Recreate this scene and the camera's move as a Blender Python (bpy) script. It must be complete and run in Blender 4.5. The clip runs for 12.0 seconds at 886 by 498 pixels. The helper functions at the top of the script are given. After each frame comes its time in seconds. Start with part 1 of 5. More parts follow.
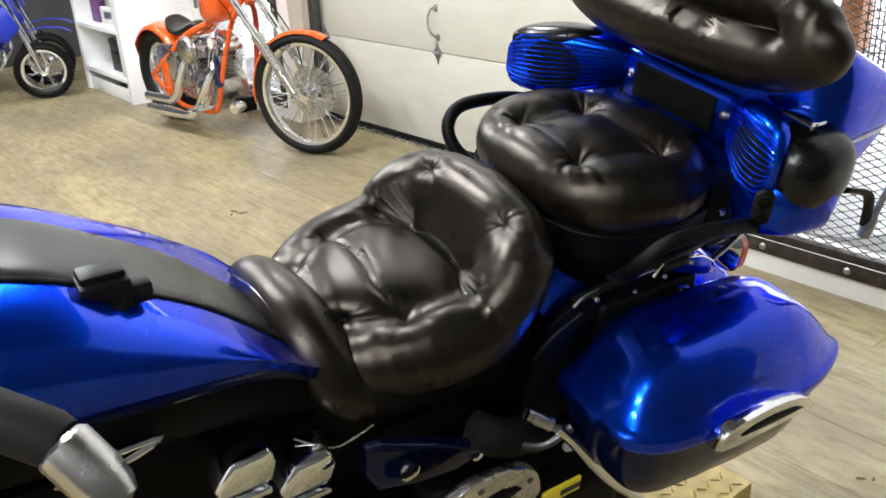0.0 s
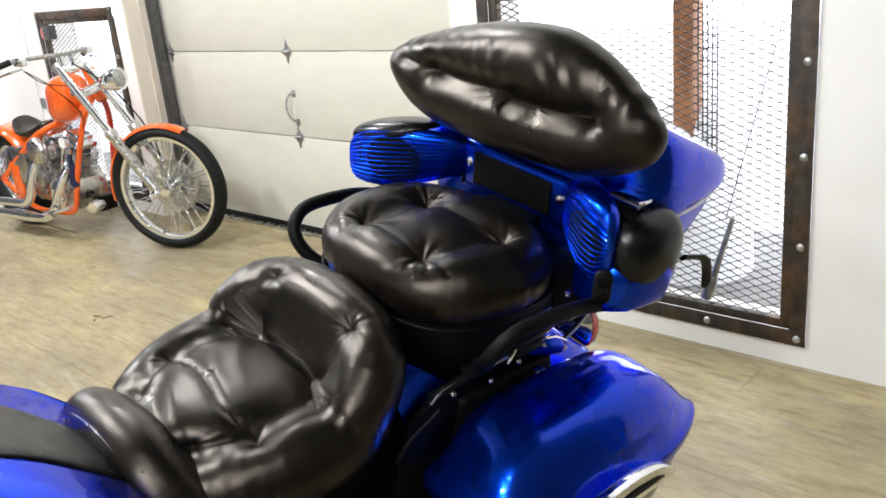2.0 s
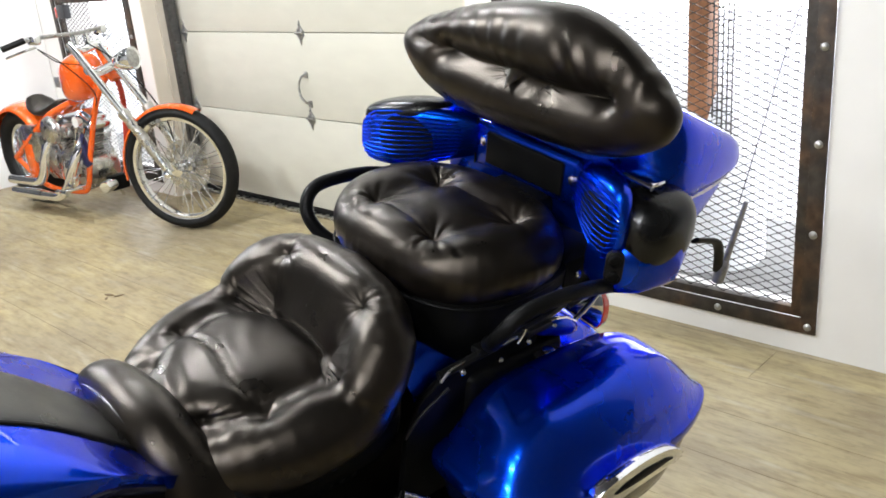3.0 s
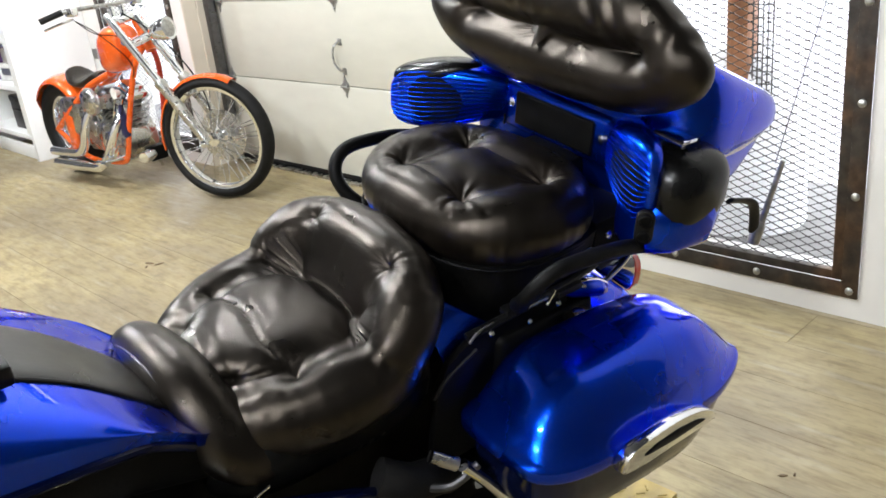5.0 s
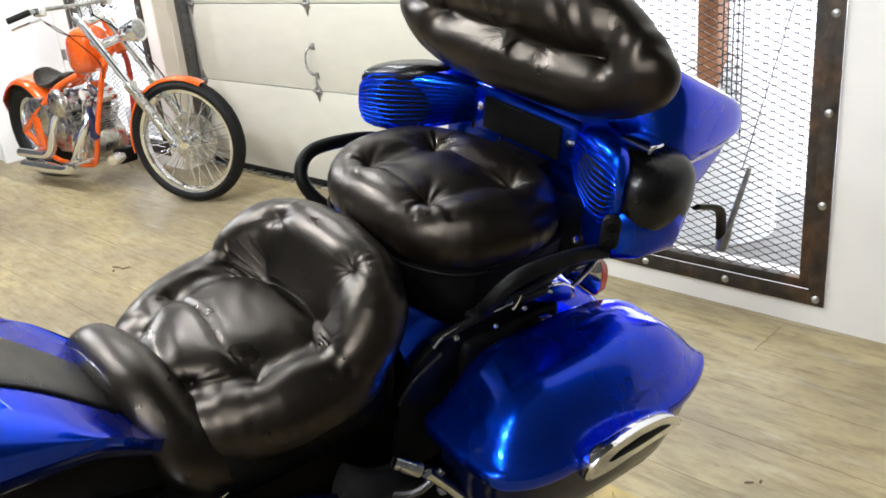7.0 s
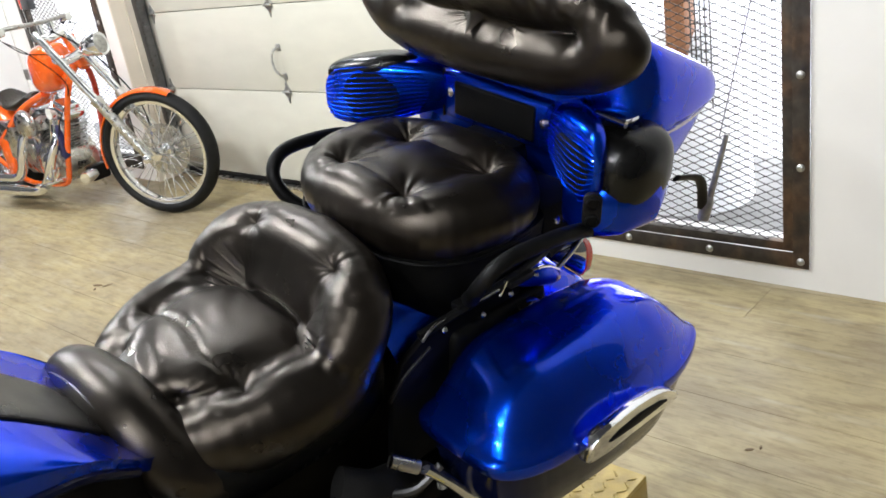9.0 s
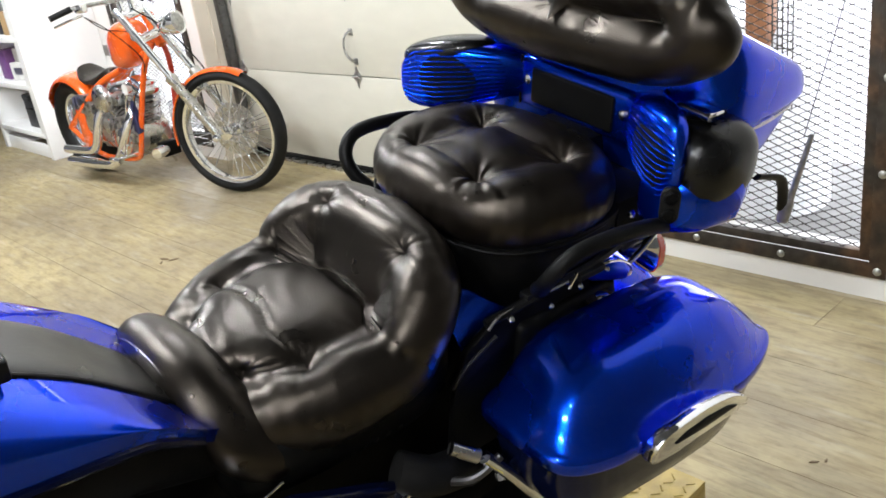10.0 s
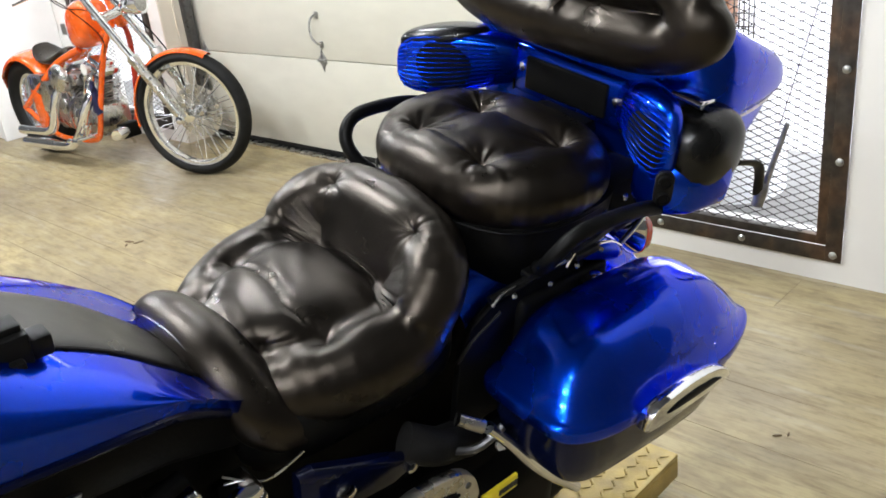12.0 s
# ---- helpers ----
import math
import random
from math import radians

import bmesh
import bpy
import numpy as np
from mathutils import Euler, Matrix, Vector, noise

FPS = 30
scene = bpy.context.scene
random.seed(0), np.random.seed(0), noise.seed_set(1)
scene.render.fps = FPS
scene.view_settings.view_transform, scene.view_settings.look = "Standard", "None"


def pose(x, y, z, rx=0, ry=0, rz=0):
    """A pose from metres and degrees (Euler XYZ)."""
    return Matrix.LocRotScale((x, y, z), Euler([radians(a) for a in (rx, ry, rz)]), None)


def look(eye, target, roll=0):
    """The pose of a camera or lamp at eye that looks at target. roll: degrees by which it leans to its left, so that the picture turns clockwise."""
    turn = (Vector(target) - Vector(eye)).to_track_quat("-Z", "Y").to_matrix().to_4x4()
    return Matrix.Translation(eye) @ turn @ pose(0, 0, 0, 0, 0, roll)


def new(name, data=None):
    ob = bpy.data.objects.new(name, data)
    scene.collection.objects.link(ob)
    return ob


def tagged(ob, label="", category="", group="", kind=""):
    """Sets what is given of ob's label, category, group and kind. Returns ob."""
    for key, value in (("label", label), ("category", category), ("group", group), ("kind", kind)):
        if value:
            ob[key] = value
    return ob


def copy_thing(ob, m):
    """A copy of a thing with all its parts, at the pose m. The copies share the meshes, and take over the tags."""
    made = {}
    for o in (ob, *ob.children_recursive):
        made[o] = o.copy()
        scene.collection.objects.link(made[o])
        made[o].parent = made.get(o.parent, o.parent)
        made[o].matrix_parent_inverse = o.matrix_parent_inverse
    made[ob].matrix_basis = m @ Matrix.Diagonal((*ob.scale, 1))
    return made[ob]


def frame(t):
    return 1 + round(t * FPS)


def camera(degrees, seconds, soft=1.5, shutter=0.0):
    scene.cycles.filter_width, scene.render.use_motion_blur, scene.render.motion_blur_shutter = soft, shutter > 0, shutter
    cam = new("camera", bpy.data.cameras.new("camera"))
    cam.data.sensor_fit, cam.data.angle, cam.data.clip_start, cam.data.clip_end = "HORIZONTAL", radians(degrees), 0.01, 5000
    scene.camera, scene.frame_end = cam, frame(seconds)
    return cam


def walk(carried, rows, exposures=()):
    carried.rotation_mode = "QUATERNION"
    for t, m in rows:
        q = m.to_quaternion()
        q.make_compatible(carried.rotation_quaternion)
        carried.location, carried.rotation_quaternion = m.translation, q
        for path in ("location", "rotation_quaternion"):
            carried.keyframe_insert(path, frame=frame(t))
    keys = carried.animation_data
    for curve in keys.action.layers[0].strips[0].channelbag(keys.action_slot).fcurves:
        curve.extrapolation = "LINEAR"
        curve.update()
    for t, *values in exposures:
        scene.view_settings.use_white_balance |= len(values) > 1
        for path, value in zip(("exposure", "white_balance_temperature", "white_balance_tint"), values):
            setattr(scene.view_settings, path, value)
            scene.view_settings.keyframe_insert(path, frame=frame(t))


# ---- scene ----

cam = camera(54.5, 12.0, soft=1.7)
# seconds, x, y, z, turn about x, lean, heading
PATH = [
    (0.0, 0.0000, 0.0000, 1.3535, 67.41, 2.97, 51.20),
    (0.5, 0.0154, 0.0392, 1.3853, 71.64, 3.44, 44.54),
    (1.0, 0.0258, 0.0500, 1.3868, 70.75, 4.21, 42.25),
    (1.5, 0.0265, 0.0523, 1.3917, 71.09, 4.62, 42.27),
    (2.0, 0.0216, 0.0562, 1.3896, 71.34, 5.31, 42.21),
    (2.5, 0.0182, 0.0514, 1.3876, 71.41, 4.58, 42.57),
    (3.0, 0.0216, 0.0525, 1.3800, 70.47, 4.78, 43.12),
    (3.5, 0.0177, 0.0499, 1.3769, 70.07, 4.76, 44.08),
    (5.3, 0.0325, 0.0672, 1.3641, 68.59, 6.83, 45.86),
    (5.5, 0.0342, 0.0705, 1.3624, 68.73, 7.30, 46.21),
    (6.0, 0.0396, 0.0811, 1.3568, 68.86, 5.72, 46.37),
    (6.5, 0.0351, 0.0770, 1.3573, 68.84, 5.14, 46.04),
    (7.0, 0.0311, 0.0774, 1.3566, 68.94, 5.03, 43.90),
    (7.2, 0.0280, 0.0804, 1.3550, 69.37, 4.70, 43.91),
    (8.8, 0.0311, 0.0933, 1.3497, 68.78, 8.21, 40.99),
    (9.0, 0.0193, 0.0946, 1.3471, 68.05, 8.86, 41.24),
    (9.5, 0.0062, 0.0994, 1.3383, 67.75, 9.30, 43.11),
    (10.0, -0.0022, 0.0904, 1.3379, 68.15, 7.59, 45.93),
    (10.5, -0.0085, 0.0957, 1.3267, 66.29, 6.09, 46.59),
    (11.0, -0.0182, 0.0984, 1.3271, 65.90, 6.54, 46.87),
    (11.5, -0.0194, 0.0313, 1.3574, 68.09, 5.62, 45.17),
    (12.0, -0.0214, 0.0063, 1.3576, 66.82, 6.15, 42.96),
]
walk(cam, [(t, pose(x, y, z, rx, ry, rz)) for t, x, y, z, rx, ry, rz in PATH])

# ---- daylight and lamps ----
SKY, SUN, BULB, OUTSIDE, EXPOSURE = 0.10, 1.0, 1.0, 6.0, 0.24
scene.view_settings.exposure = EXPOSURE
world = bpy.data.worlds.new("overcast_sky")
scene.world = world
world.use_nodes = True
_wn = world.node_tree.nodes
_sky = _wn.new("ShaderNodeTexSky")
_sky.sky_type, _sky.sun_disc = "NISHITA", False
_sky.sun_elevation, _sky.sun_rotation = radians(38), radians(20)
_wn["Background"].inputs["Strength"].default_value = SKY
world.node_tree.links.new(_sky.outputs[0], _wn["Background"].inputs[0])

_sun = new("sun", bpy.data.lights.new("sun", "SUN"))
_sun.data.energy, _sun.data.angle, _sun.data.color = SUN, radians(20), (1.0, 0.96, 0.9)
_sun.matrix_world = look((-1, 8, 6), (-2, 0, 0))

CEILING = 3.4
# place and watts of each bulb
BULBS = [(0.40, -0.9, 60), (0.55, -2.7, 225), (-0.2, -3.0, 200), (-2.6, -0.2, 265), (-2.6, 1.5, 115), (-5.4, 0.6, 245), (-7.6, 0.5, 150)]

# ---- materials ----
MAT = {}


def material(name, colour, rough=0.5, metal=0.0, coat=0.0, vary=0.0, scale=20.0, bump=0.0, bump_scale=200.0,
             rough_vary=0.0, second=None, second_scale=6.0, second_amount=0.5, per_object=0.0, spec=0.5, detail=6.0, stretch=None):
    """A surface with grain at one scale, stains at another, fine relief and uneven gloss."""
    m = bpy.data.materials.new(name)
    m.use_nodes = True
    nodes, links = m.node_tree.nodes, m.node_tree.links
    b = nodes["Principled BSDF"]
    b.inputs["Roughness"].default_value = rough
    b.inputs["Metallic"].default_value = metal
    b.inputs["Coat Weight"].default_value = coat
    b.inputs["Coat Roughness"].default_value = 0.03
    b.inputs["Specular IOR Level"].default_value = spec
    tc = nodes.new("ShaderNodeTexCoord")
    vec = tc.outputs["Object"]
    if stretch:
        mp = nodes.new("ShaderNodeMapping")
        mp.inputs["Scale"].default_value = stretch
        links.new(vec, mp.inputs[0])
        vec = mp.outputs[0]

    def tex(s, d=6.0):
        n = nodes.new("ShaderNodeTexNoise")
        n.inputs["Scale"].default_value, n.inputs["Detail"].default_value = s, d
        links.new(vec, n.inputs["Vector"])
        return n.outputs["Fac"]

    def ramp(fac, lo, hi, a=0.3, z=0.7):
        n = nodes.new("ShaderNodeMapRange")
        for k, v in zip(("From Min", "From Max", "To Min", "To Max"), (a, z, lo, hi)):
            n.inputs[k].default_value = v
        links.new(fac, n.inputs["Value"])
        return n.outputs[0]

    rgb = nodes.new("ShaderNodeRGB")
    rgb.outputs[0].default_value = (*colour, 1)
    col = rgb.outputs[0]
    if second:
        mix = nodes.new("ShaderNodeMix")
        mix.data_type = "RGBA"
        mix.inputs["B"].default_value = (*second, 1)
        links.new(col, mix.inputs["A"])
        links.new(ramp(tex(second_scale), 0, second_amount, 0.45, 0.7), mix.inputs["Factor"])
        col = mix.outputs["Result"]
    if vary or per_object:
        h = nodes.new("ShaderNodeHueSaturation")
        links.new(col, h.inputs["Color"])
        val = ramp(tex(scale, detail), 1 - vary, 1 + vary)
        if per_object:
            oi = nodes.new("ShaderNodeObjectInfo")
            r = ramp(oi.outputs["Random"], 1 - per_object, 1 + per_object, 0, 1)
            mu = nodes.new("ShaderNodeMath")
            mu.operation = "MULTIPLY"
            links.new(val, mu.inputs[0])
            links.new(r, mu.inputs[1])
            val = mu.outputs[0]
        links.new(val, h.inputs["Value"])
        col = h.outputs[0]
    links.new(col, b.inputs["Base Color"])
    if rough_vary:
        links.new(ramp(tex(scale * 0.6), max(rough - rough_vary, 0.02), rough + rough_vary), b.inputs["Roughness"])
    if bump:
        bp = nodes.new("ShaderNodeBump")
        bp.inputs["Strength"].default_value, bp.inputs["Distance"].default_value = bump, 0.002
        links.new(tex(bump_scale, 4), bp.inputs["Height"])
        links.new(bp.outputs[0], b.inputs["Normal"])
    MAT[name] = m
    return m


material("leather", (0.003, 0.0026, 0.0022), 0.315, vary=0.35, scale=30, bump=0.16, bump_scale=420, rough_vary=0.05, second=(0.010, 0.007, 0.005), second_scale=9, spec=0.46).node_tree.nodes["Principled BSDF"].inputs["Specular Tint"].default_value = (1.0, 0.85, 0.70, 1)
_ln = MAT["leather"].node_tree
_hide = _ln.nodes.new("ShaderNodeTexVoronoi")
_hide.feature = "DISTANCE_TO_EDGE"
_hide.inputs["Scale"].default_value = 85
_soft = _ln.nodes.new("ShaderNodeTexNoise")
_soft.inputs["Scale"].default_value, _soft.inputs["Detail"].default_value, _soft.inputs["Distortion"].default_value = 48, 4, 1.2
_rise = _ln.nodes.new("ShaderNodeMath")
_rise.operation = "MULTIPLY_ADD"
_rise.inputs[1].default_value = 0.35
_ln.links.new(_hide.outputs["Distance"], _rise.inputs[0])
_ln.links.new(_soft.outputs["Fac"], _rise.inputs[2])
_wrinkle = _ln.nodes.new("ShaderNodeBump")
_wrinkle.inputs["Strength"].default_value, _wrinkle.inputs["Distance"].default_value = 0.075, 0.003
_ln.links.new(_rise.outputs[0], _wrinkle.inputs["Height"])
_bsdf = _ln.nodes["Principled BSDF"]
_ln.links.new(_bsdf.inputs["Normal"].links[0].from_socket, _wrinkle.inputs["Normal"])
_ln.links.new(_wrinkle.outputs[0], _bsdf.inputs["Normal"])
material("vinyl_black", (0.002, 0.002, 0.002), 0.5, spec=0.14, vary=0.3, scale=40, bump=0.2, bump_scale=500, rough_vary=0.1)
material("blue_paint", (0.012, 0.135, 0.62), 0.27, metal=0.97, coat=1.0, vary=0.05, scale=14, rough_vary=0.015, spec=0.5)
_bp = MAT["blue_paint"].node_tree.nodes["Principled BSDF"]
_bp.inputs["Specular Tint"].default_value = (0.05, 0.25, 0.95, 1)
_bp.inputs["Coat Tint"].default_value, _bp.inputs["Coat IOR"].default_value = (0.05, 0.40, 1.0, 1), 1.30
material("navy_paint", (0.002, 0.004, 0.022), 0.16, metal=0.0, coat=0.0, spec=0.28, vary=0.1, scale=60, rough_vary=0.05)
material("black_plastic", (0.004, 0.004, 0.004), 0.42, spec=0.25, vary=0.25, scale=50, bump=0.15, bump_scale=600, rough_vary=0.1)
material("gloss_black", (0.003, 0.003, 0.003), 0.26, spec=0.32, vary=0.2, scale=30, rough_vary=0.03)
material("satin_black", (0.009, 0.0085, 0.008), 0.34, vary=0.3, scale=25, bump=0.12, bump_scale=400, rough_vary=0.08)
material("rubber", (0.007, 0.007, 0.007), 0.62, vary=0.3, scale=30, bump=0.3, bump_scale=250, spec=0.2, second=(0.018, 0.016, 0.014), second_scale=8, second_amount=0.4)
material("chrome", (0.88, 0.90, 0.94), 0.06, metal=1.0, vary=0.06, scale=30, rough_vary=0.05)
material("alloy", (0.55, 0.54, 0.52), 0.28, metal=1.0, vary=0.15, scale=40, rough_vary=0.1, bump=0.1, bump_scale=300)
material("dark_alloy", (0.12, 0.12, 0.125), 0.35, metal=0.9, vary=0.2, scale=40, rough_vary=0.1)
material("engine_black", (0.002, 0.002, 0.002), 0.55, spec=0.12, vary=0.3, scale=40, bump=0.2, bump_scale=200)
material("red_lens", (0.80, 0.03, 0.02), 0.12, coat=1.0, vary=0.1, scale=100)
material("yellow_tag", (0.85, 0.68, 0.03), 0.45, vary=0.06, scale=60, rough_vary=0.05)
material("ink", (0.03, 0.03, 0.03), 0.6)
material("dry_leaf", (0.13, 0.085, 0.04), 0.7, vary=0.3, scale=80, bump=0.2, bump_scale=300)
material("orange_paint", (0.78, 0.11, 0.008), 0.25, coat=1.0, vary=0.06, scale=40, rough_vary=0.05)
material("red_paint", (0.50, 0.03, 0.012), 0.28, coat=0.8, vary=0.08, scale=40, rough_vary=0.05)
material("wall_paint", (0.75, 0.735, 0.705), 0.55, vary=0.03, scale=4, bump=0.15, bump_scale=120, rough_vary=0.1)
material("jamb_paint", (0.62, 0.56, 0.47), 0.5, vary=0.05, scale=5, bump=0.12, bump_scale=120, rough_vary=0.1)
material("white_laminate", (0.84, 0.84, 0.83), 0.4, vary=0.02, scale=6, bump=0.05, bump_scale=150, rough_vary=0.1)
material("door_cream", (0.56, 0.545, 0.47), 0.45, vary=0.035, scale=5, bump=0.22, bump_scale=90, rough_vary=0.1, stretch=(1, 1, 3))
material("galvanised", (0.42, 0.42, 0.41), 0.4, metal=0.9, vary=0.25, scale=60, rough_vary=0.15)
material("steel_rust", (0.045, 0.038, 0.032), 0.55, metal=0.5, vary=0.4, scale=25, bump=0.3, bump_scale=120, rough_vary=0.15, second=(0.16, 0.08, 0.035), second_scale=7, second_amount=0.55)
material("mesh_steel", (0.05, 0.045, 0.04), 0.5, metal=0.4, vary=0.3, scale=40)
# unseen room surfaces, toned dark or pale to shape the fill light
material("fill_cutting_ceiling", (0.05, 0.05, 0.05), 0.8, vary=0.03, scale=3)
material("bounce_wall", (0.45, 0.44, 0.43), 0.7, vary=0.06, scale=4, bump=0.1, bump_scale=100)
material("fill_cutting_wall", (0.06, 0.058, 0.056), 0.7, vary=0.06, scale=4, bump=0.1, bump_scale=100)
material("snow", (0.85, 0.86, 0.88), 0.8, vary=0.04, scale=1.5, bump=0.3, bump_scale=8)
material("timber", (0.30, 0.13, 0.06), 0.6, vary=0.25, scale=9, bump=0.25, bump_scale=60, rough_vary=0.1, stretch=(6, 6, 0.6))
material("concrete", (0.24, 0.235, 0.23), 0.8, vary=0.12, scale=12, bump=0.3, bump_scale=60)
material("yellow_plate", (0.44, 0.32, 0.075), 0.42, metal=0.25, vary=0.2, scale=18, bump=0.2, bump_scale=150, rough_vary=0.12, second=(0.22, 0.16, 0.07), second_scale=12, second_amount=0.5)
material("blue_plastic", (0.01, 0.03, 0.42), 0.35, vary=0.08, scale=30, rough_vary=0.08)
material("purple_card", (0.16, 0.06, 0.20), 0.5, vary=0.15, scale=20)
material("cardboard", (0.45, 0.30, 0.14), 0.7, vary=0.12, scale=20)
material("black_box", (0.025, 0.025, 0.028), 0.5, vary=0.3, scale=25)
material("cloth_navy", (0.012, 0.013, 0.06), 0.8, vary=0.3, scale=40, bump=0.3, bump_scale=200)
material("paper", (0.7, 0.69, 0.66), 0.6, vary=0.1, scale=15)


def plank_material():
    """Printed oak: grain along each plank, its own tone, and worn, greyer and darker patches across the floor."""
    m = material("plank_vinyl", (0.415, 0.342, 0.188), 0.45, per_object=0.10, spec=0.28)
    nodes, links = m.node_tree.nodes, m.node_tree.links
    b = nodes["Principled BSDF"]
    geo, info = nodes.new("ShaderNodeNewGeometry"), nodes.new("ShaderNodeObjectInfo")

    def noise_of(stretch, scale, detail, shift=0.0):
        mp, tx = nodes.new("ShaderNodeMapping"), nodes.new("ShaderNodeTexNoise")
        mp.inputs["Scale"].default_value = stretch
        links.new(geo.outputs["Position"], mp.inputs[0])
        vec = mp.outputs[0]
        if shift:
            sc, ad = nodes.new("ShaderNodeMath"), nodes.new("ShaderNodeVectorMath")
            sc.operation, ad.operation = "MULTIPLY", "ADD"
            sc.inputs[1].default_value = shift
            links.new(info.outputs["Random"], sc.inputs[0])
            links.new(vec, ad.inputs[0])
            links.new(sc.outputs[0], ad.inputs[1])
            vec = ad.outputs[0]
        tx.inputs["Scale"].default_value, tx.inputs["Detail"].default_value = scale, detail
        links.new(vec, tx.inputs["Vector"])
        return tx.outputs["Fac"]

    def spread(fac, a, z, lo, hi):
        n = nodes.new("ShaderNodeMapRange")
        for k, v in zip(("From Min", "From Max", "To Min", "To Max"), (a, z, lo, hi)):
            n.inputs[k].default_value = v
        links.new(fac, n.inputs["Value"])
        return n.outputs[0]

    def mixed(col, other, fac, kind="MIX"):
        n = nodes.new("ShaderNodeMix")
        n.data_type, n.blend_type = "RGBA", kind
        links.new(col, n.inputs["A"])
        n.inputs["B"].default_value = (*other, 1)
        links.new(fac, n.inputs["Factor"])
        return n.outputs["Result"]

    col = b.inputs["Base Color"].links[0].from_socket
    col = mixed(col, (0.215, 0.175, 0.12), spread(noise_of((1.0, 2.2, 1), 1.3, 4), 0.40, 0.62, 0, 0.70))
    col = mixed(col, (0.17, 0.125, 0.065), spread(noise_of((1.7, 7.0, 1), 5.0, 8, 9.0), 0.47, 0.70, 0, 0.55))
    col = mixed(col, (0.13, 0.10, 0.06), spread(noise_of((1.2, 40.0, 1), 6.0, 5, 9.0), 0.48, 0.80, 0, 0.40))
    col = mixed(col, (0.14, 0.115, 0.075), spread(noise_of((1, 1.8, 1), 9.0, 8), 0.52, 0.68, 0, 0.3))
    col = mixed(col, (0.47, 0.44, 0.37), spread(noise_of((0.8, 5.0, 1), 4.0, 6, 5.0), 0.58, 0.78, 0, 0.5))
    col = mixed(col, (0.11, 0.085, 0.05), spread(noise_of((1.0, 1.6, 1), 34.0, 9), 0.52, 0.72, 0, 0.25))
    links.new(col, b.inputs["Base Color"])
    links.new(spread(noise_of((1, 3, 1), 6.0, 6), 0.3, 0.7, 0.36, 0.58), b.inputs["Roughness"])
    bp = nodes.new("ShaderNodeBump")
    bp.inputs["Strength"].default_value, bp.inputs["Distance"].default_value = 0.12, 0.001
    links.new(noise_of((3, 60, 1), 6.0, 5, 9.0), bp.inputs["Height"])
    links.new(bp.outputs[0], b.inputs["Normal"])
    return m


plank_material()

_glow = bpy.data.materials.new("bulb_glow")
_glow.use_nodes = True
_g = _glow.node_tree.nodes["Principled BSDF"]
_g.inputs["Emission Color"].default_value, _g.inputs["Emission Strength"].default_value = (1.0, 0.86, 0.66, 1), 30
MAT["bulb_glow"] = _glow
_over = bpy.data.materials.new("overcast_glow")
_over.use_nodes = True
_g = _over.node_tree.nodes["Principled BSDF"]
_g.inputs["Base Color"].default_value = (0.9, 0.9, 0.9, 1)
_g.inputs["Emission Color"].default_value, _g.inputs["Emission Strength"].default_value = (0.93, 0.96, 1.0, 1), OUTSIDE
MAT["overcast_glow"] = _over

# ---- shapes: each is (verts, faces) ----


def join(*geos):
    v, f = [], []
    for gv, gf in geos:
        k = len(v)
        v.extend(gv)
        f.extend([tuple(i + k for i in face) for face in gf])
    return v, f


def moved(geo, m):
    return [tuple(m @ Vector(p)) for p in geo[0]], geo[1]


def box(sx, sy, sz, c=(0, 0, 0), bevel=0.0, segments=2):
    bm = bmesh.new()
    bmesh.ops.create_cube(bm, size=1)
    bmesh.ops.scale(bm, vec=(sx, sy, sz), verts=bm.verts)
    if bevel:
        bmesh.ops.bevel(bm, geom=bm.edges[:], offset=bevel, segments=segments, affect="EDGES", profile=0.5)
    bmesh.ops.translate(bm, vec=c, verts=bm.verts)
    bm.verts.index_update()
    out = [tuple(v.co) for v in bm.verts], [tuple(v.index for v in f.verts) for f in bm.faces]
    bm.free()
    return out


def smooth_path(points, steps=8, closed=False):
    """A Catmull-Rom curve through the points."""
    p = [Vector(q) for q in points]
    n, out = len(p), []
    for i in range(n if closed else n - 1):
        a, b = (p[(i - 1) % n], p[(i + 2) % n]) if closed else (p[max(i - 1, 0)], p[min(i + 2, n - 1)])
        q, r = p[i], p[(i + 1) % n]
        for k in range(steps):
            t = k / steps
            out.append(0.5 * (2 * q + (r - a) * t + (2 * a - 5 * q + 4 * r - b) * t * t + (3 * q - a - 3 * r + b) * t ** 3))
    if not closed:
        out.append(p[-1])
    return out


def tube(points, r, n=10, closed=False, caps=True, flat=1.0):
    """A round bar along the points; r is one radius or one for each point."""
    p = [Vector(q) for q in points]
    k = len(p)
    rad = r if isinstance(r, (list, tuple)) else [r] * k
    v, f = [], []
    side = None
    for i in range(k):
        a = p[i - 1] if i or closed else p[i]
        b = p[(i + 1) % k] if i < k - 1 or closed else p[i]
        d = (b - a).normalized()
        if side is None:
            side = d.orthogonal().normalized()
        side = (side - d * side.dot(d)).normalized()
        up = d.cross(side)
        for j in range(n):
            w = 2 * math.pi * j / n
            v.append(tuple(p[i] + rad[i] * (math.cos(w) * side + flat * math.sin(w) * up)))
    for i in range(k if closed else k - 1):
        for j in range(n):
            a, b = i * n, ((i + 1) % k) * n
            f.append((a + j, a + (j + 1) % n, b + (j + 1) % n, b + j))
    if caps and not closed:
        f.append(tuple(range(n))[::-1])
        f.append(tuple((k - 1) * n + j for j in range(n)))
    return v, f


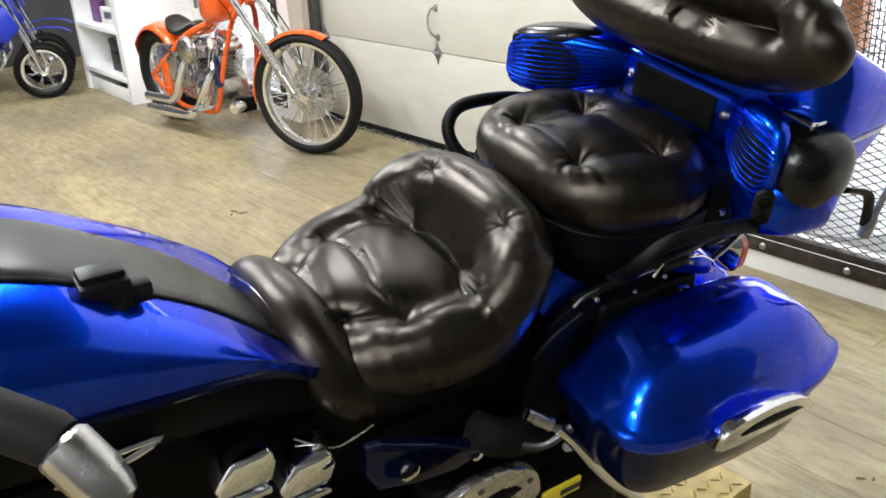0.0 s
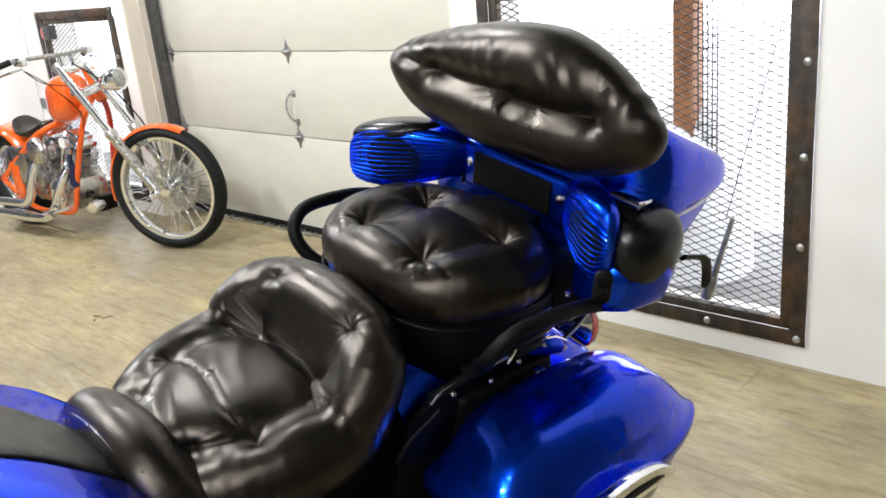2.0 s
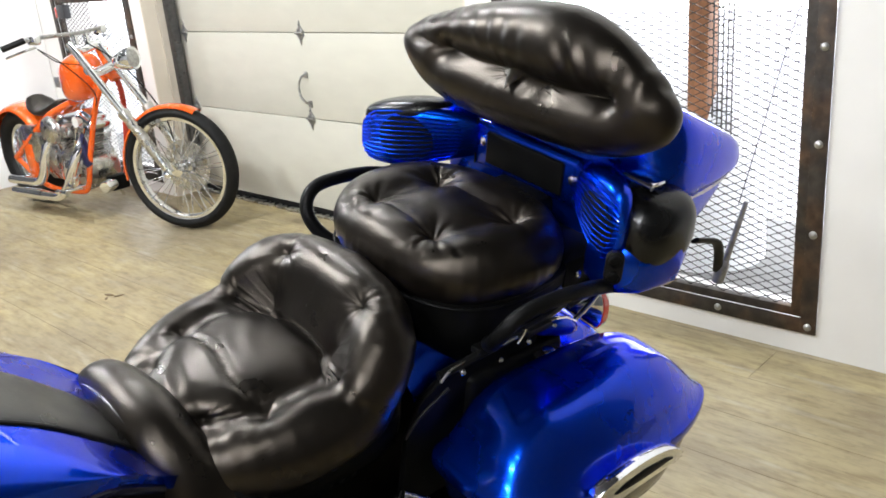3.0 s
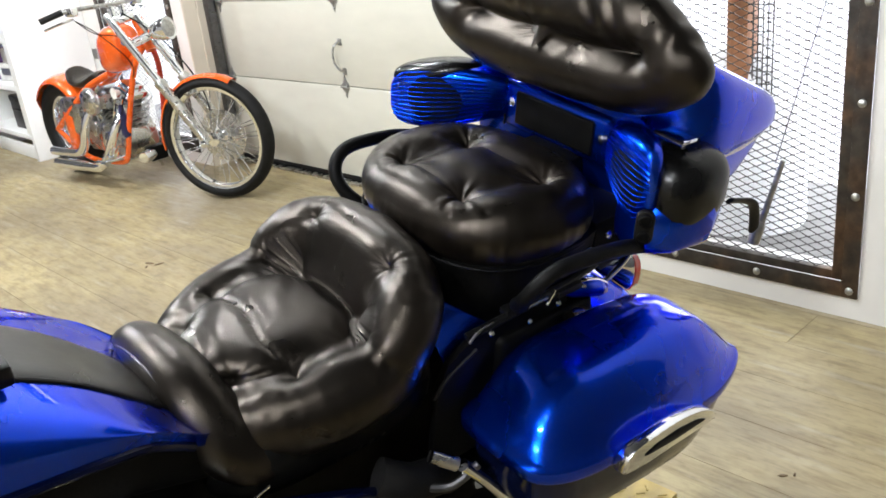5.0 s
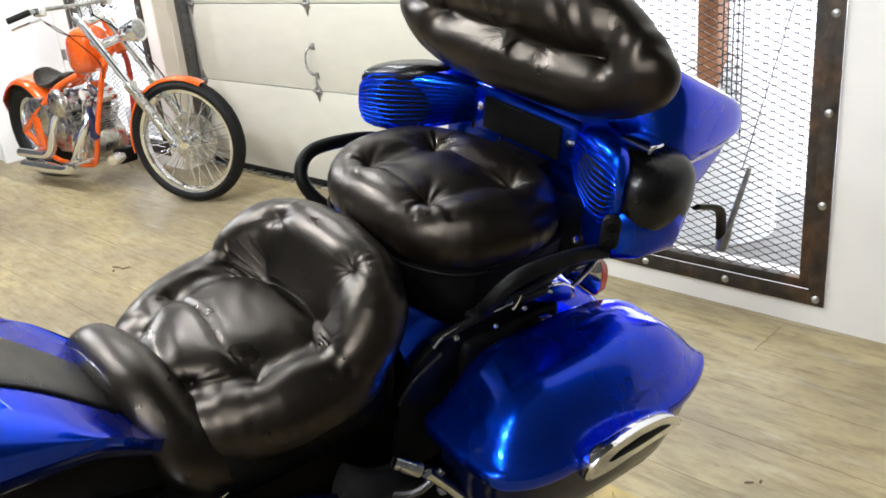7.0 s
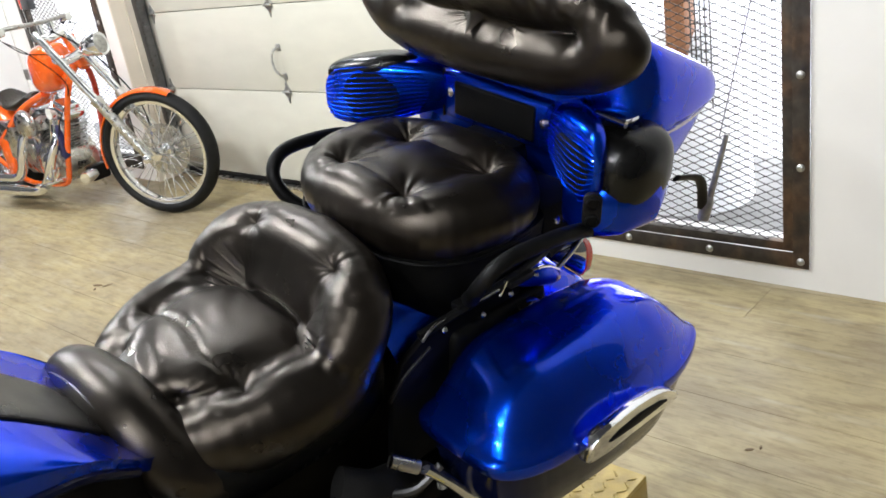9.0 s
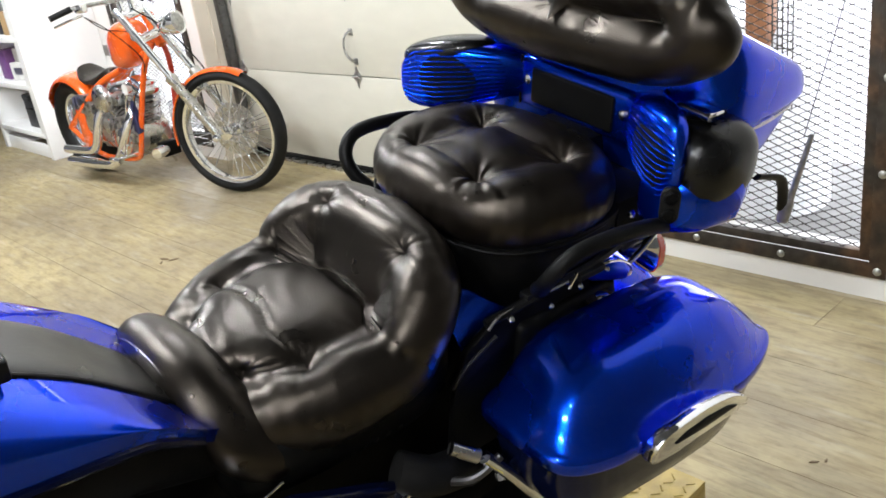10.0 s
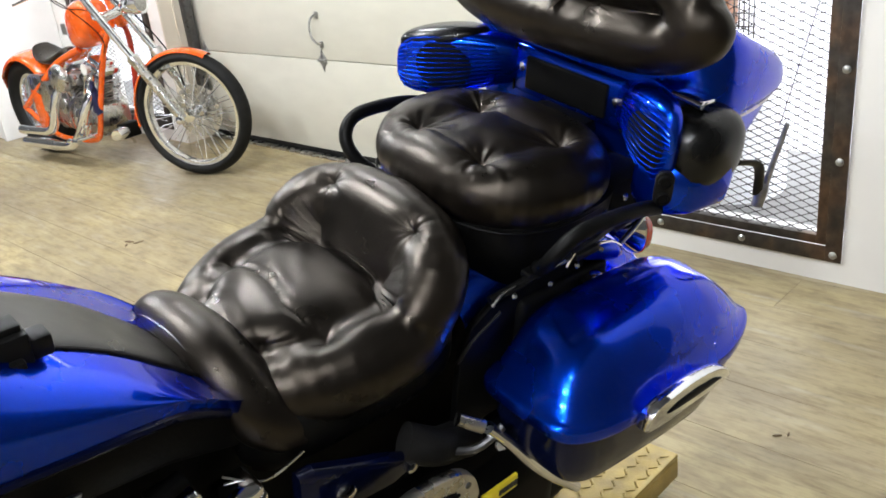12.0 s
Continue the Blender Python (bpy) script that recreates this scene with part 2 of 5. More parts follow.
def lathe(profile, n=24, closed=False):
    """Turns (radius, height) pairs about the z axis."""
    v, f = [], []
    k = len(profile)
    for r, h in profile:
        for j in range(n):
            w = 2 * math.pi * j / n
            v.append((r * math.cos(w), r * math.sin(w), h))
    for i in range(k if closed else k - 1):
        for j in range(n):
            a, b = i * n, ((i + 1) % k) * n
            f.append((a + j, a + (j + 1) % n, b + (j + 1) % n, b + j))
    if not closed:
        f.append(tuple(range(n))[::-1])
        f.append(tuple((k - 1) * n + j for j in range(n)))
    return v, f


def grid(rows, wrap=False, cap=False):
    """A sheet through rows of points; wrap closes each row to a ring."""
    n = len(rows[0])
    v = [tuple(p) for r in rows for p in r]
    f = []
    for i in range(len(rows) - 1):
        for j in range(n if wrap else n - 1):
            a, b = i * n + j, i * n + (j + 1) % n
            f.append((a, b, b + n, a + n))
    if cap:
        f.append(tuple(range(n))[::-1])
        f.append(tuple((len(rows) - 1) * n + j for j in range(n)))
    return v, f


def prism(outline, depth, c=(0, 0, 0), bevel=0.0, axis="y"):
    """A slab with that outline (pairs) and thickness, along an axis."""
    bm = bmesh.new()
    vs = [bm.verts.new((a, 0, b)) for a, b in outline]
    face = bm.faces.new(vs)
    ext = bmesh.ops.extrude_face_region(bm, geom=[face])
    bmesh.ops.translate(bm, vec=(0, depth, 0), verts=[e for e in ext["geom"] if isinstance(e, bmesh.types.BMVert)])
    bmesh.ops.recalc_face_normals(bm, faces=bm.faces[:])
    if bevel:
        bmesh.ops.bevel(bm, geom=bm.edges[:], offset=bevel, segments=2, affect="EDGES", profile=0.5)
    bm.verts.index_update()
    v = [Vector(p.co) - Vector((0, depth / 2, 0)) for p in bm.verts]
    f = [tuple(q.index for q in p.verts) for p in bm.faces]
    bm.free()
    if axis == "x":
        v = [Vector((p.y, p.x, p.z)) for p in v]
    elif axis == "z":
        v = [Vector((p.x, p.z, p.y)) for p in v]
    return [tuple(p + Vector(c)) for p in v], f


def loft_y(sections, n=40, e=0.6):
    """Rings across y: (y, centre x, centre z, half width, half height)."""
    return grid([[V3((cx + w * power(math.cos(2 * math.pi * j / n), e), y, cz + h * power(math.sin(2 * math.pi * j / n), e))) for j in range(n)] for y, cx, cz, w, h in sections], True, True)


def mesh_of(name, geo, mat, smooth=40):
    me = bpy.data.meshes.new(name)
    me.from_pydata([tuple(p) for p in geo[0]], [], geo[1])
    me.validate()
    bm = bmesh.new()
    bm.from_mesh(me)
    bmesh.ops.recalc_face_normals(bm, faces=bm.faces[:])
    bm.to_mesh(me)
    bm.free()
    if smooth:
        me.polygons.foreach_set("use_smooth", [True] * len(me.polygons))
        me.set_sharp_from_angle(angle=radians(smooth))
    me.materials.append(MAT[mat])
    return me


def part(name, geo, mat, parent=None, label="", smooth=40, m=None):
    ob = new(name, mesh_of(name, geo, mat, smooth))
    if parent:
        ob.parent = parent
    if m is not None:
        ob.matrix_basis = m
    if label:
        ob["label"] = label
    return ob


def thing(name, m, label, category, group="", kind=""):
    ob = new(name)
    ob.matrix_basis = m
    return tagged(ob, label, category, group, kind)


def along_z(a, b):
    """The pose that lays the z axis along the line from a to b, with its foot at a."""
    a, b = Vector(a), Vector(b)
    return Matrix.Translation(a) @ (b - a).to_track_quat("Z", "Y").to_matrix().to_4x4()


def rod(a, b, r, n=10):
    return tube([a, b], r, n)

# ---- the room ----
WALL_Y, DOOR_Y, THICK = 2.683, 2.90, 0.26
DOOR_L, DOOR_R, DOOR_TOP = -4.95, -2.35, 2.45
WIN = [(-2.205, -0.913, 0.075, 1.30), (-6.17, -5.08, 0.075, 1.30)]
X0, X1, Y0 = -9.2, 0.96, -5.0


def wall(name, boxes, mat, label):
    geo = join(*[box(x1 - x0, y1 - y0, z1 - z0, ((x0 + x1) / 2, (y0 + y1) / 2, (z0 + z1) / 2)) for x0, x1, y0, y1, z0, z1 in boxes])
    return tagged(part(name, geo, mat, smooth=0), label, "wall", kind="structure")


_y0, _y1 = WALL_Y, WALL_Y + THICK
_a, _b = WIN
wall("wall_north", [
    (X0 - 0.2, _b[0], _y0, _y1, 0, CEILING), (_b[0], _b[1], _y0, _y1, 0, _b[2]), (_b[0], _b[1], _y0, _y1, _b[3], CEILING),
    (_b[1], DOOR_L, _y0, _y1, 0, CEILING), (DOOR_L, DOOR_R, _y0, _y1, DOOR_TOP, CEILING), (DOOR_R, _a[0], _y0, _y1, 0, CEILING),
    (_a[0], _a[1], _y0, _y1, 0, _a[2]), (_a[0], _a[1], _y0, _y1, _a[3], CEILING), (_a[1], X1 + 0.2, _y0, _y1, 0, CEILING)],
    "wall_paint", "smooth white painted wall with two window openings and a garage doorway")
# south wall is out of view, made pale to bounce light forward
wall("wall_south", [(X0 - 0.2, X1 + 0.2, Y0 - 0.2, Y0, 0, CEILING)], "bounce_wall", "plain unseen off-white wall, pale to bounce light")
# unseen walls and ceiling, dark to cut bounce; the east one stands close
wall("wall_west", [(X0 - 0.2, X0, Y0, _y0, 0, CEILING)], "fill_cutting_wall", "plain unseen wall, darkened to hold back bounce light")
wall("wall_east", [(X1, X1 + 0.2, Y0, _y0, 0, CEILING)], "fill_cutting_wall", "plain dark wall added out of view to darken reflections")
tagged(part("ceiling", box(X1 - X0 + 0.4, _y1 - Y0 + 0.4, 0.15, ((X0 + X1) / 2, (Y0 + _y1) / 2, CEILING + 0.075)), "fill_cutting_ceiling", smooth=0),
       "plain high unseen ceiling, darkened to hold back fill light", "ceiling", kind="structure")
# the doorway's side return, a darker paint
tagged(part("door_jamb", join(box(0.012, THICK - 0.004, DOOR_TOP, (DOOR_L + 0.006, WALL_Y + THICK / 2, DOOR_TOP / 2)),
                              box(0.012, 0.012, DOOR_TOP, (DOOR_L + 0.014, WALL_Y + 0.10, DOOR_TOP / 2), 0.003)), "jamb_paint", smooth=0),
       "beige painted side lining of the garage doorway", "door jamb", kind="structure")
tagged(part("door_jamb", box(0.012, THICK - 0.004, DOOR_TOP, (DOOR_R - 0.006, WALL_Y + THICK / 2, DOOR_TOP / 2)), "jamb_paint", smooth=0),
       "beige painted side lining of the garage doorway", "door jamb", kind="structure")

# ---- garage door ----
garage_door = thing("garage_door", pose(0, DOOR_Y, 0), "cream sectional garage door with galvanised hinges, closed", "garage door", kind="structure")
SEAMS = [0.035, 0.548, 1.005, 1.462, 1.919, 2.376]
for _z0, _z1 in zip(SEAMS, SEAMS[1:]):
    part("section", box(DOOR_R - DOOR_L - 0.04, 0.045, _z1 - _z0 - 0.004, ((DOOR_L + DOOR_R) / 2, 0.0225, (_z0 + _z1) / 2), 0.004, 2), "door_cream", garage_door)
part("backing", box(DOOR_R - DOOR_L - 0.04, 0.02, 2.33, ((DOOR_L + DOOR_R) / 2, 0.054, 1.2)), "door_cream", garage_door, smooth=0)
part("bottom_seal", box(DOOR_R - DOOR_L - 0.04, 0.05, 0.034, ((DOOR_L + DOOR_R) / 2, 0.025, 0.017), 0.006), "rubber", garage_door, "black rubber bottom seal")


def hinge_geo():
    leaf = [(0, 0.065), (0.012, 0.03), (0.03, 0.012), (0.03, -0.012), (0.012, -0.03), (0, -0.065), (-0.012, -0.03), (-0.03, -0.012), (-0.03, 0.012), (-0.012, 0.03)]
    geo = [prism(leaf, 0.004, (0, -0.003, 0), 0.001), tube([(-0.03, -0.012, 0), (0.03, -0.012, 0)], 0.007, 10)]
    for x, z in ((0, 0.045), (0, -0.045), (0.018, 0.012), (-0.018, 0.012)):
        geo.append(moved(lathe([(0.006, 0), (0.006, 0.003), (0.003, 0.005)], 8), Matrix.Translation((x, -0.005, z)) @ pose(0, 0, 0, 90)))
    return join(*geo)


_hinge = part("hinge", hinge_geo(), "galvanised", garage_door, "galvanised diamond-shaped hinge", m=pose(-3.717, 0, 1.004))
for _x, _z in ((-3.717, 0.548), (-3.717, 1.462), (-4.865, 1.004), (-4.865, 0.548), (-4.865, 1.462), (-2.5, 1.004), (-2.5, 0.548)):
    _h = _hinge.copy()
    scene.collection.objects.link(_h)
    _h.matrix_basis = pose(_x, 0, _z)
part("pull_handle", join(tube(smooth_path([(0, -0.004, 0.085), (-0.012, -0.03, 0.075), (-0.022, -0.042, 0.035), (-0.018, -0.042, -0.02), (0.0, -0.03, -0.055), (0.008, -0.004, -0.07)], 6), 0.0065, 8),
                         box(0.03, 0.006, 0.035, (0, -0.004, 0.085), 0.002), box(0.03, 0.006, 0.035, (0.008, -0.004, -0.07), 0.002)),
     "galvanised", garage_door, "curved steel pull handle", m=pose(-3.715, 0, 0.70))
for _x in (DOOR_L + 0.055, DOOR_R - 0.055):
    part("track", join(box(0.012, 0.05, 2.3, (_x, -0.045, 1.2), 0.002), box(0.05, 0.006, 2.3, (_x - 0.02, -0.02, 1.2), 0.002), box(0.05, 0.006, 2.3, (_x - 0.02, -0.07, 1.2), 0.002)),
         "dark_alloy", garage_door, "dull grey vertical roller track")
tagged(part("threshold", box(DOOR_R - DOOR_L, 0.05, 0.012, ((DOOR_L + DOOR_R) / 2, DOOR_Y - 0.03, 0.006), 0.003), "alloy"), "bare aluminium threshold strip under the garage door", "threshold", kind="structure")

# ---- barred windows ----


def window(name, x0, x1, z0, z1, mesh_label, strand=0.0011):
    """A flat steel frame bolted on the wall, an inner angle, and expanded metal in front of the glass."""
    w, h = x1 - x0, z1 - z0
    win = thing(name, pose(x0, WALL_Y, z0), "dark rusty steel framed window behind " + mesh_label, "window", kind="structure")
    t = 0.052
    bars = {"left": (0, t, 0, h), "right": (w - t, w, 0, h), "bottom": (t, w - t, 0, t), "top": (t, w - t, h - t, h)}
    for a, b, c, d in bars.values():
        part("frame_bar", box(b - a, 0.008, d - c, ((a + b) / 2, -0.005, (c + d) / 2), 0.0015), "steel_rust", win, "flat dark steel bar with rust")
    for a, b, c, d in ((t, t + 0.035, t, h - t), (w - t - 0.035, w - t, t, h - t), (t + 0.035, w - t - 0.035, t, t + 0.03), (t + 0.035, w - t - 0.035, h - t - 0.03, h - t)):
        part("inner_angle", box(b - a, 0.035, d - c, ((a + b) / 2, 0.018, (c + d) / 2), 0.002), "steel_rust", win, "rusty steel angle")
    bolt = None
    for x, z in [(w - t / 2, 0.025), (t / 2, 0.025)] + [(w - t / 2, 0.345 + 0.292 * k) for k in range(4) if 0.345 + 0.292 * k < h] + [(t / 2, 0.345 + 0.292 * k) for k in range(4) if 0.345 + 0.292 * k < h] + [(w - 0.338 - 0.317 * k, 0.026) for k in range(3) if w - 0.338 - 0.317 * k > 0.06]:
        if bolt is None:
            bolt = part("bolt", lathe([(0.013, 0), (0.013, 0.003), (0.009, 0.007), (0.003, 0.009)], 12), "galvanised", win, "galvanised carriage bolt head", m=pose(x, -0.009, z, 90))
        else:
            k = bolt.copy()
            scene.collection.objects.link(k)
            k.matrix_basis = pose(x, -0.009, z, 90)
    # expanded metal: zigzag strands that meet at the bonds
    cw, ch = 0.062, 0.0135
    xa, xb, za, zb = t + 0.01, w - t - 0.01, t + 0.005, h - t - 0.005
    strands = []
    for r in range(int((zb - za) / ch)):
        z = za + (r + 0.5) * ch
        n = int((xb - xa) / (cw / 2)) + 1
        for k in range(n):
            u0, u1 = xa + k * cw / 2, min(xa + (k + 1) * cw / 2, xb)
            s = 1 if (k + r) % 2 else -1
            p, q = Vector((u0, 0, z - s * ch / 2)), Vector((u1, 0, z + s * ch / 2))
            d = (q - p).normalized()
            o = Vector((-d.z, 0, d.x)) * strand
            y0, y1 = Vector((0, 0.010, 0)), Vector((0, 0.0135, 0))
            strands.append(([p - o + y0, p + o + y0, q + o + y0, q - o + y0, p - o + y1, p + o + y1, q + o + y1, q - o + y1],
                            [(0, 1, 2, 3), (7, 6, 5, 4), (0, 3, 7, 4), (1, 5, 6, 2)]))
            if (k + r) % 2:
                strands.append(box(0.014, 0.0036, 0.0030, (u1, 0.0118, z + s * ch / 2)))
    v, f = [], []
    for gv, gf in strands:
        k = len(v)
        v.extend(gv)
        f.extend([tuple(i + k for i in face) for face in gf])
    me = bpy.data.meshes.new("expanded_metal")
    me.from_pydata([tuple(p) for p in v], [], f)
    me.materials.append(MAT["mesh_steel"])
    net = new("expanded_metal", me)
    net.parent = win
    tagged(net, "diamond expanded steel mesh", kind="stuff")
    return win


window("window_1", *WIN[0], "diamond steel mesh")
window("window_2", *WIN[1], "fine diamond steel mesh", 0.0006)

_box = thing("wall_box", pose(-5.95, WALL_Y - 0.012, 1.165), "small dark red and black device hung on the window frame", "device")
part("case", box(0.11, 0.05, 0.09, (0.03, -0.027, 0), 0.008), "black_box", _box)
part("knob", box(0.05, 0.04, 0.07, (-0.055, -0.022, -0.005), 0.008), "red_paint", _box)

# ---- outside ----
tagged(part("ground", box(160, 80, 0.1, (0, 43.0, -0.08)), "snow", smooth=0), "snow-covered ground outside", "ground", kind="structure")
tagged(part("pavement", box(9, 0.95, 0.03, (-3, 3.445, 0.0), 0.004), "concrete"), "wet grey concrete strip along the wall", "pavement", kind="structure")
_post = thing("porch_post", pose(-1.62, 3.25, -0.03), "reddish brown timber post outside the window", "post")
tagged(part("snow_drift", lathe([(0.26 * math.cos(q * math.pi / 24) ** 0.8, 0.80 * math.sin(q * math.pi / 24)) for q in range(12)], 32), "snow", m=pose(-1.66, 3.36, -0.02)), "white drift of snow heaped outside the window", "snow", kind="stuff")
part("timber", box(0.085, 0.085, 2.6, (0, 0, 1.3), 0.004), "timber", _post)
part("mesh_guard", join(*[rod((0.05, -0.02, 0.05 * k), (0.14, -0.02, 0.05 * k), 0.0025, 6) for k in range(50)], *[rod((0.055 + 0.02 * k, -0.02, 0), (0.055 + 0.02 * k, -0.02, 2.5), 0.003, 6) for k in range(5)]),
     "mesh_steel", _post, "narrow welded wire guard")

tagged(part("backdrop", box(60, 0.1, 14, (-3, 14, 6.9)), "overcast_glow", smooth=0), "bright white overcast distance outside", "backdrop", kind="structure")

# ---- bulbs on the ceiling ----
_lamp = None
for _x, _y, _watt in BULBS:
    L = new("bulb_light", bpy.data.lights.new("bulb_light", "POINT"))
    L.data.energy, L.data.shadow_soft_size, L.data.color = BULB * _watt, 0.11, (0.94, 0.97, 1.0)
    L.location = (_x, _y, CEILING - 0.16)
    if _lamp is None:
        _lamp = thing("ceiling_lamp", pose(_x, _y, CEILING), "white ceiling lampholder with a bare bulb", "ceiling lamp", "ceiling lamps")
        part("holder", lathe([(0.05, 0), (0.05, -0.02), (0.03, -0.03), (0.028, -0.07)], 16), "white_laminate", _lamp)
    else:
        copy_thing(_lamp, pose(_x, _y, CEILING))

# ---- soft upholstery ----


def quilted(p, nrm, seams, buttons, fold=0.003, gather=0.0012):
    """How far a point of padded leather is drawn in. seams: (a, b, depth, width); buttons: (place, depth, width). The nearest one wins,
    so that plain pillows stand between them; small folds run out of the buttons and gathers cross the seams."""
    total, extra, deep = 0.0, 0.0, 0.0
    for a, b, depth, width in seams:
        ab = b - a
        t = max(0.0, min(1.0, (p - a).dot(ab) / ab.length_squared))
        r = (p - (a + ab * t)).length
        v = depth * (0.70 * math.exp(-(r / width) ** 1.8) + 0.30 * math.exp(-r / (0.16 * width)))
        deep = max(deep, v)
        if gather and r < 0.06:
            s = ab.length * t
            extra += gather * math.sin(s * 480 + 5 * noise.noise(p * 25)) * max(0.0, 0.3 + noise.noise(p * 16 + a * 9)) * math.exp(-(r - 0.012) ** 2 / 0.0003)
    total = deep ** 4
    for q, depth, width in buttons:
        r = (p - q).length
        v = depth * (0.62 * math.exp(-(r / width) ** 1.6) + 0.38 * math.exp(-r / (0.22 * width)))
        total += v ** 4
        if fold and r < 0.12:
            e = p - q
            e -= nrm * e.dot(nrm)
            if e.length > 1e-5:
                o = nrm.orthogonal().normalized()
                w = math.atan2(e.dot(nrm.cross(o)), e.dot(o))
                extra += fold * (0.6 * math.cos(8 * w + 170 * q.x + 40 * q.y) + 0.5 * math.cos(13 * w + 31 * q.y)) * min(r / 0.014, 1) * math.exp(-r / 0.024)
    return extra - total ** 0.25


def settle_sheet(rows, wrap, fn):
    """Moves each point of a sheet along its normal by fn(point, normal)."""
    n, k = len(rows), len(rows[0])
    out = []
    for i in range(n):
        line = []
        for j in range(k):
            if wrap:
                a, b = rows[i][(j - 1) % k], rows[i][(j + 1) % k]
            else:
                a, b = rows[i][max(j - 1, 0)], rows[i][min(j + 1, k - 1)]
            c, d = rows[max(i - 1, 0)][j], rows[min(i + 1, n - 1)][j]
            nr = (b - a).cross(d - c)
            nr = nr.normalized() if nr.length > 1e-9 else Vector((0, 0, 1))
            line.append((rows[i][j], nr))
        out.append(line)
    return [[p + nr * fn(p, nr) for p, nr in line] for line in out]


def power(a, e):
    return math.copysign(abs(a) ** e, a)


def creep(p, amount):
    """Slow unevenness of stuffed leather."""
    return amount * (noise.noise(p * 14) + 0.4 * noise.noise(p * 31 + Vector((3, 1, 7))))


V3 = Vector

# ---- the blue touring motorcycle, leaning on its stand ----
# x to its own left, y to its rear, z up along its leaning height
BIKE = pose(-1.15, 0, 0) @ Matrix((Vector((0.97404, -0.08926, -0.20797)), Vector((0.09125, 0.99583, 0.0)), Vector((0.20710, -0.01898, 0.97814)))).transposed().to_4x4()
bike = thing("touring_motorcycle", BIKE, "metallic blue touring motorcycle with tufted black leather seats, on a lift", "motorcycle")


def snap(q, rows):
    """The point of a sheet next to q."""
    return min((p for r in rows for p in r), key=lambda p: (p - q).length_squared).copy()


BUTTONS = [V3((s * x, y, z)) for s in (1, -1) for x, y, z in ((0.066, 0.515, 0.895), (0.112, 0.583, 0.900), (0.132, 0.684, 0.910), (0.090, 0.731, 0.995))]


def soft_min(a, b, k):
    """Two bodies joined, with a fillet of that size where they meet."""
    h = np.maximum(k - np.abs(a - b), 0.0) / k
    return np.minimum(a, b) - h * h * k * 0.25


def stuffed_tube(points):
    """A stuffed tube along (x, y, z, radius)."""
    pts = [np.array(p) for p in smooth_path([p[:3] for p in points], 3)]
    rad = [v.x for v in smooth_path([(p[3], 0, 0) for p in points], 3)]

    def dist(p):
        best = None
        for a, b, ra, rb in zip(pts, pts[1:], rad, rad[1:]):
            e = b - a
            t = np.clip(((p - a) @ e) / (e @ e), 0, 1)
            d = np.linalg.norm(p - a - t[:, None] * e, axis=1) - (ra + (rb - ra) * t)
            best = d if best is None else np.minimum(best, d)
        return best

    return dist


def stuffed_pad(c, r, e, tilt=0.0, widen=0.0):
    """A cushion with rounded faces: centre, half sizes, squareness, lean about x, and how its width grows towards the rear."""
    co, si = math.cos(tilt), math.sin(tilt)

    def dist(p):
        q = p - np.array(c)
        y, z = q[:, 1] * co + q[:, 2] * si, -q[:, 1] * si + q[:, 2] * co
        w = r[0] * (1 + widen * np.clip(y / r[1], -1, 1))
        return ((np.abs(q[:, 0] / w) ** e + np.abs(y / r[1]) ** e + np.abs(z / r[2]) ** e) ** (1 / e) - 1) * min(r)

    return dist


def skin(centre, body, lean, rings, around, most, reach=0.36):
    """The outside of a body, seen from a point within it, as rings about a leaning axis."""
    th = np.linspace(0.0005, most, rings)[:, None]
    ph = -np.linspace(0, 2 * math.pi, around, endpoint=False)[None, :]
    d = np.stack([np.sin(th) * np.cos(ph), np.sin(th) * np.sin(ph), np.cos(th) + 0 * ph], -1).reshape(-1, 3)
    co, si = math.cos(lean), math.sin(lean)
    d = np.stack([d[:, 0], d[:, 1] * co + d[:, 2] * si, -d[:, 1] * si + d[:, 2] * co], 1)
    hi = np.full(len(d), reach)
    lo = np.full(len(d), 0.0)
    open_ = np.ones(len(d), bool)
    for s in np.arange(reach, 0, -0.006):
        k = np.where(open_)[0]
        if not len(k):
            break
        inside = body(centre + d[k] * s) < 0
        lo[k[inside]], hi[k[inside]] = s, s + 0.006
        open_[k[inside]] = False
    for _ in range(9):
        mid = (lo + hi) / 2
        inside = body(centre + d * mid[:, None]) < 0
        lo, hi = np.where(inside, mid, lo), np.where(inside, hi, mid)
    p = centre + d * lo[:, None]
    return [[V3(q) for q in row] for row in p.reshape(rings, around, 3).tolist()]


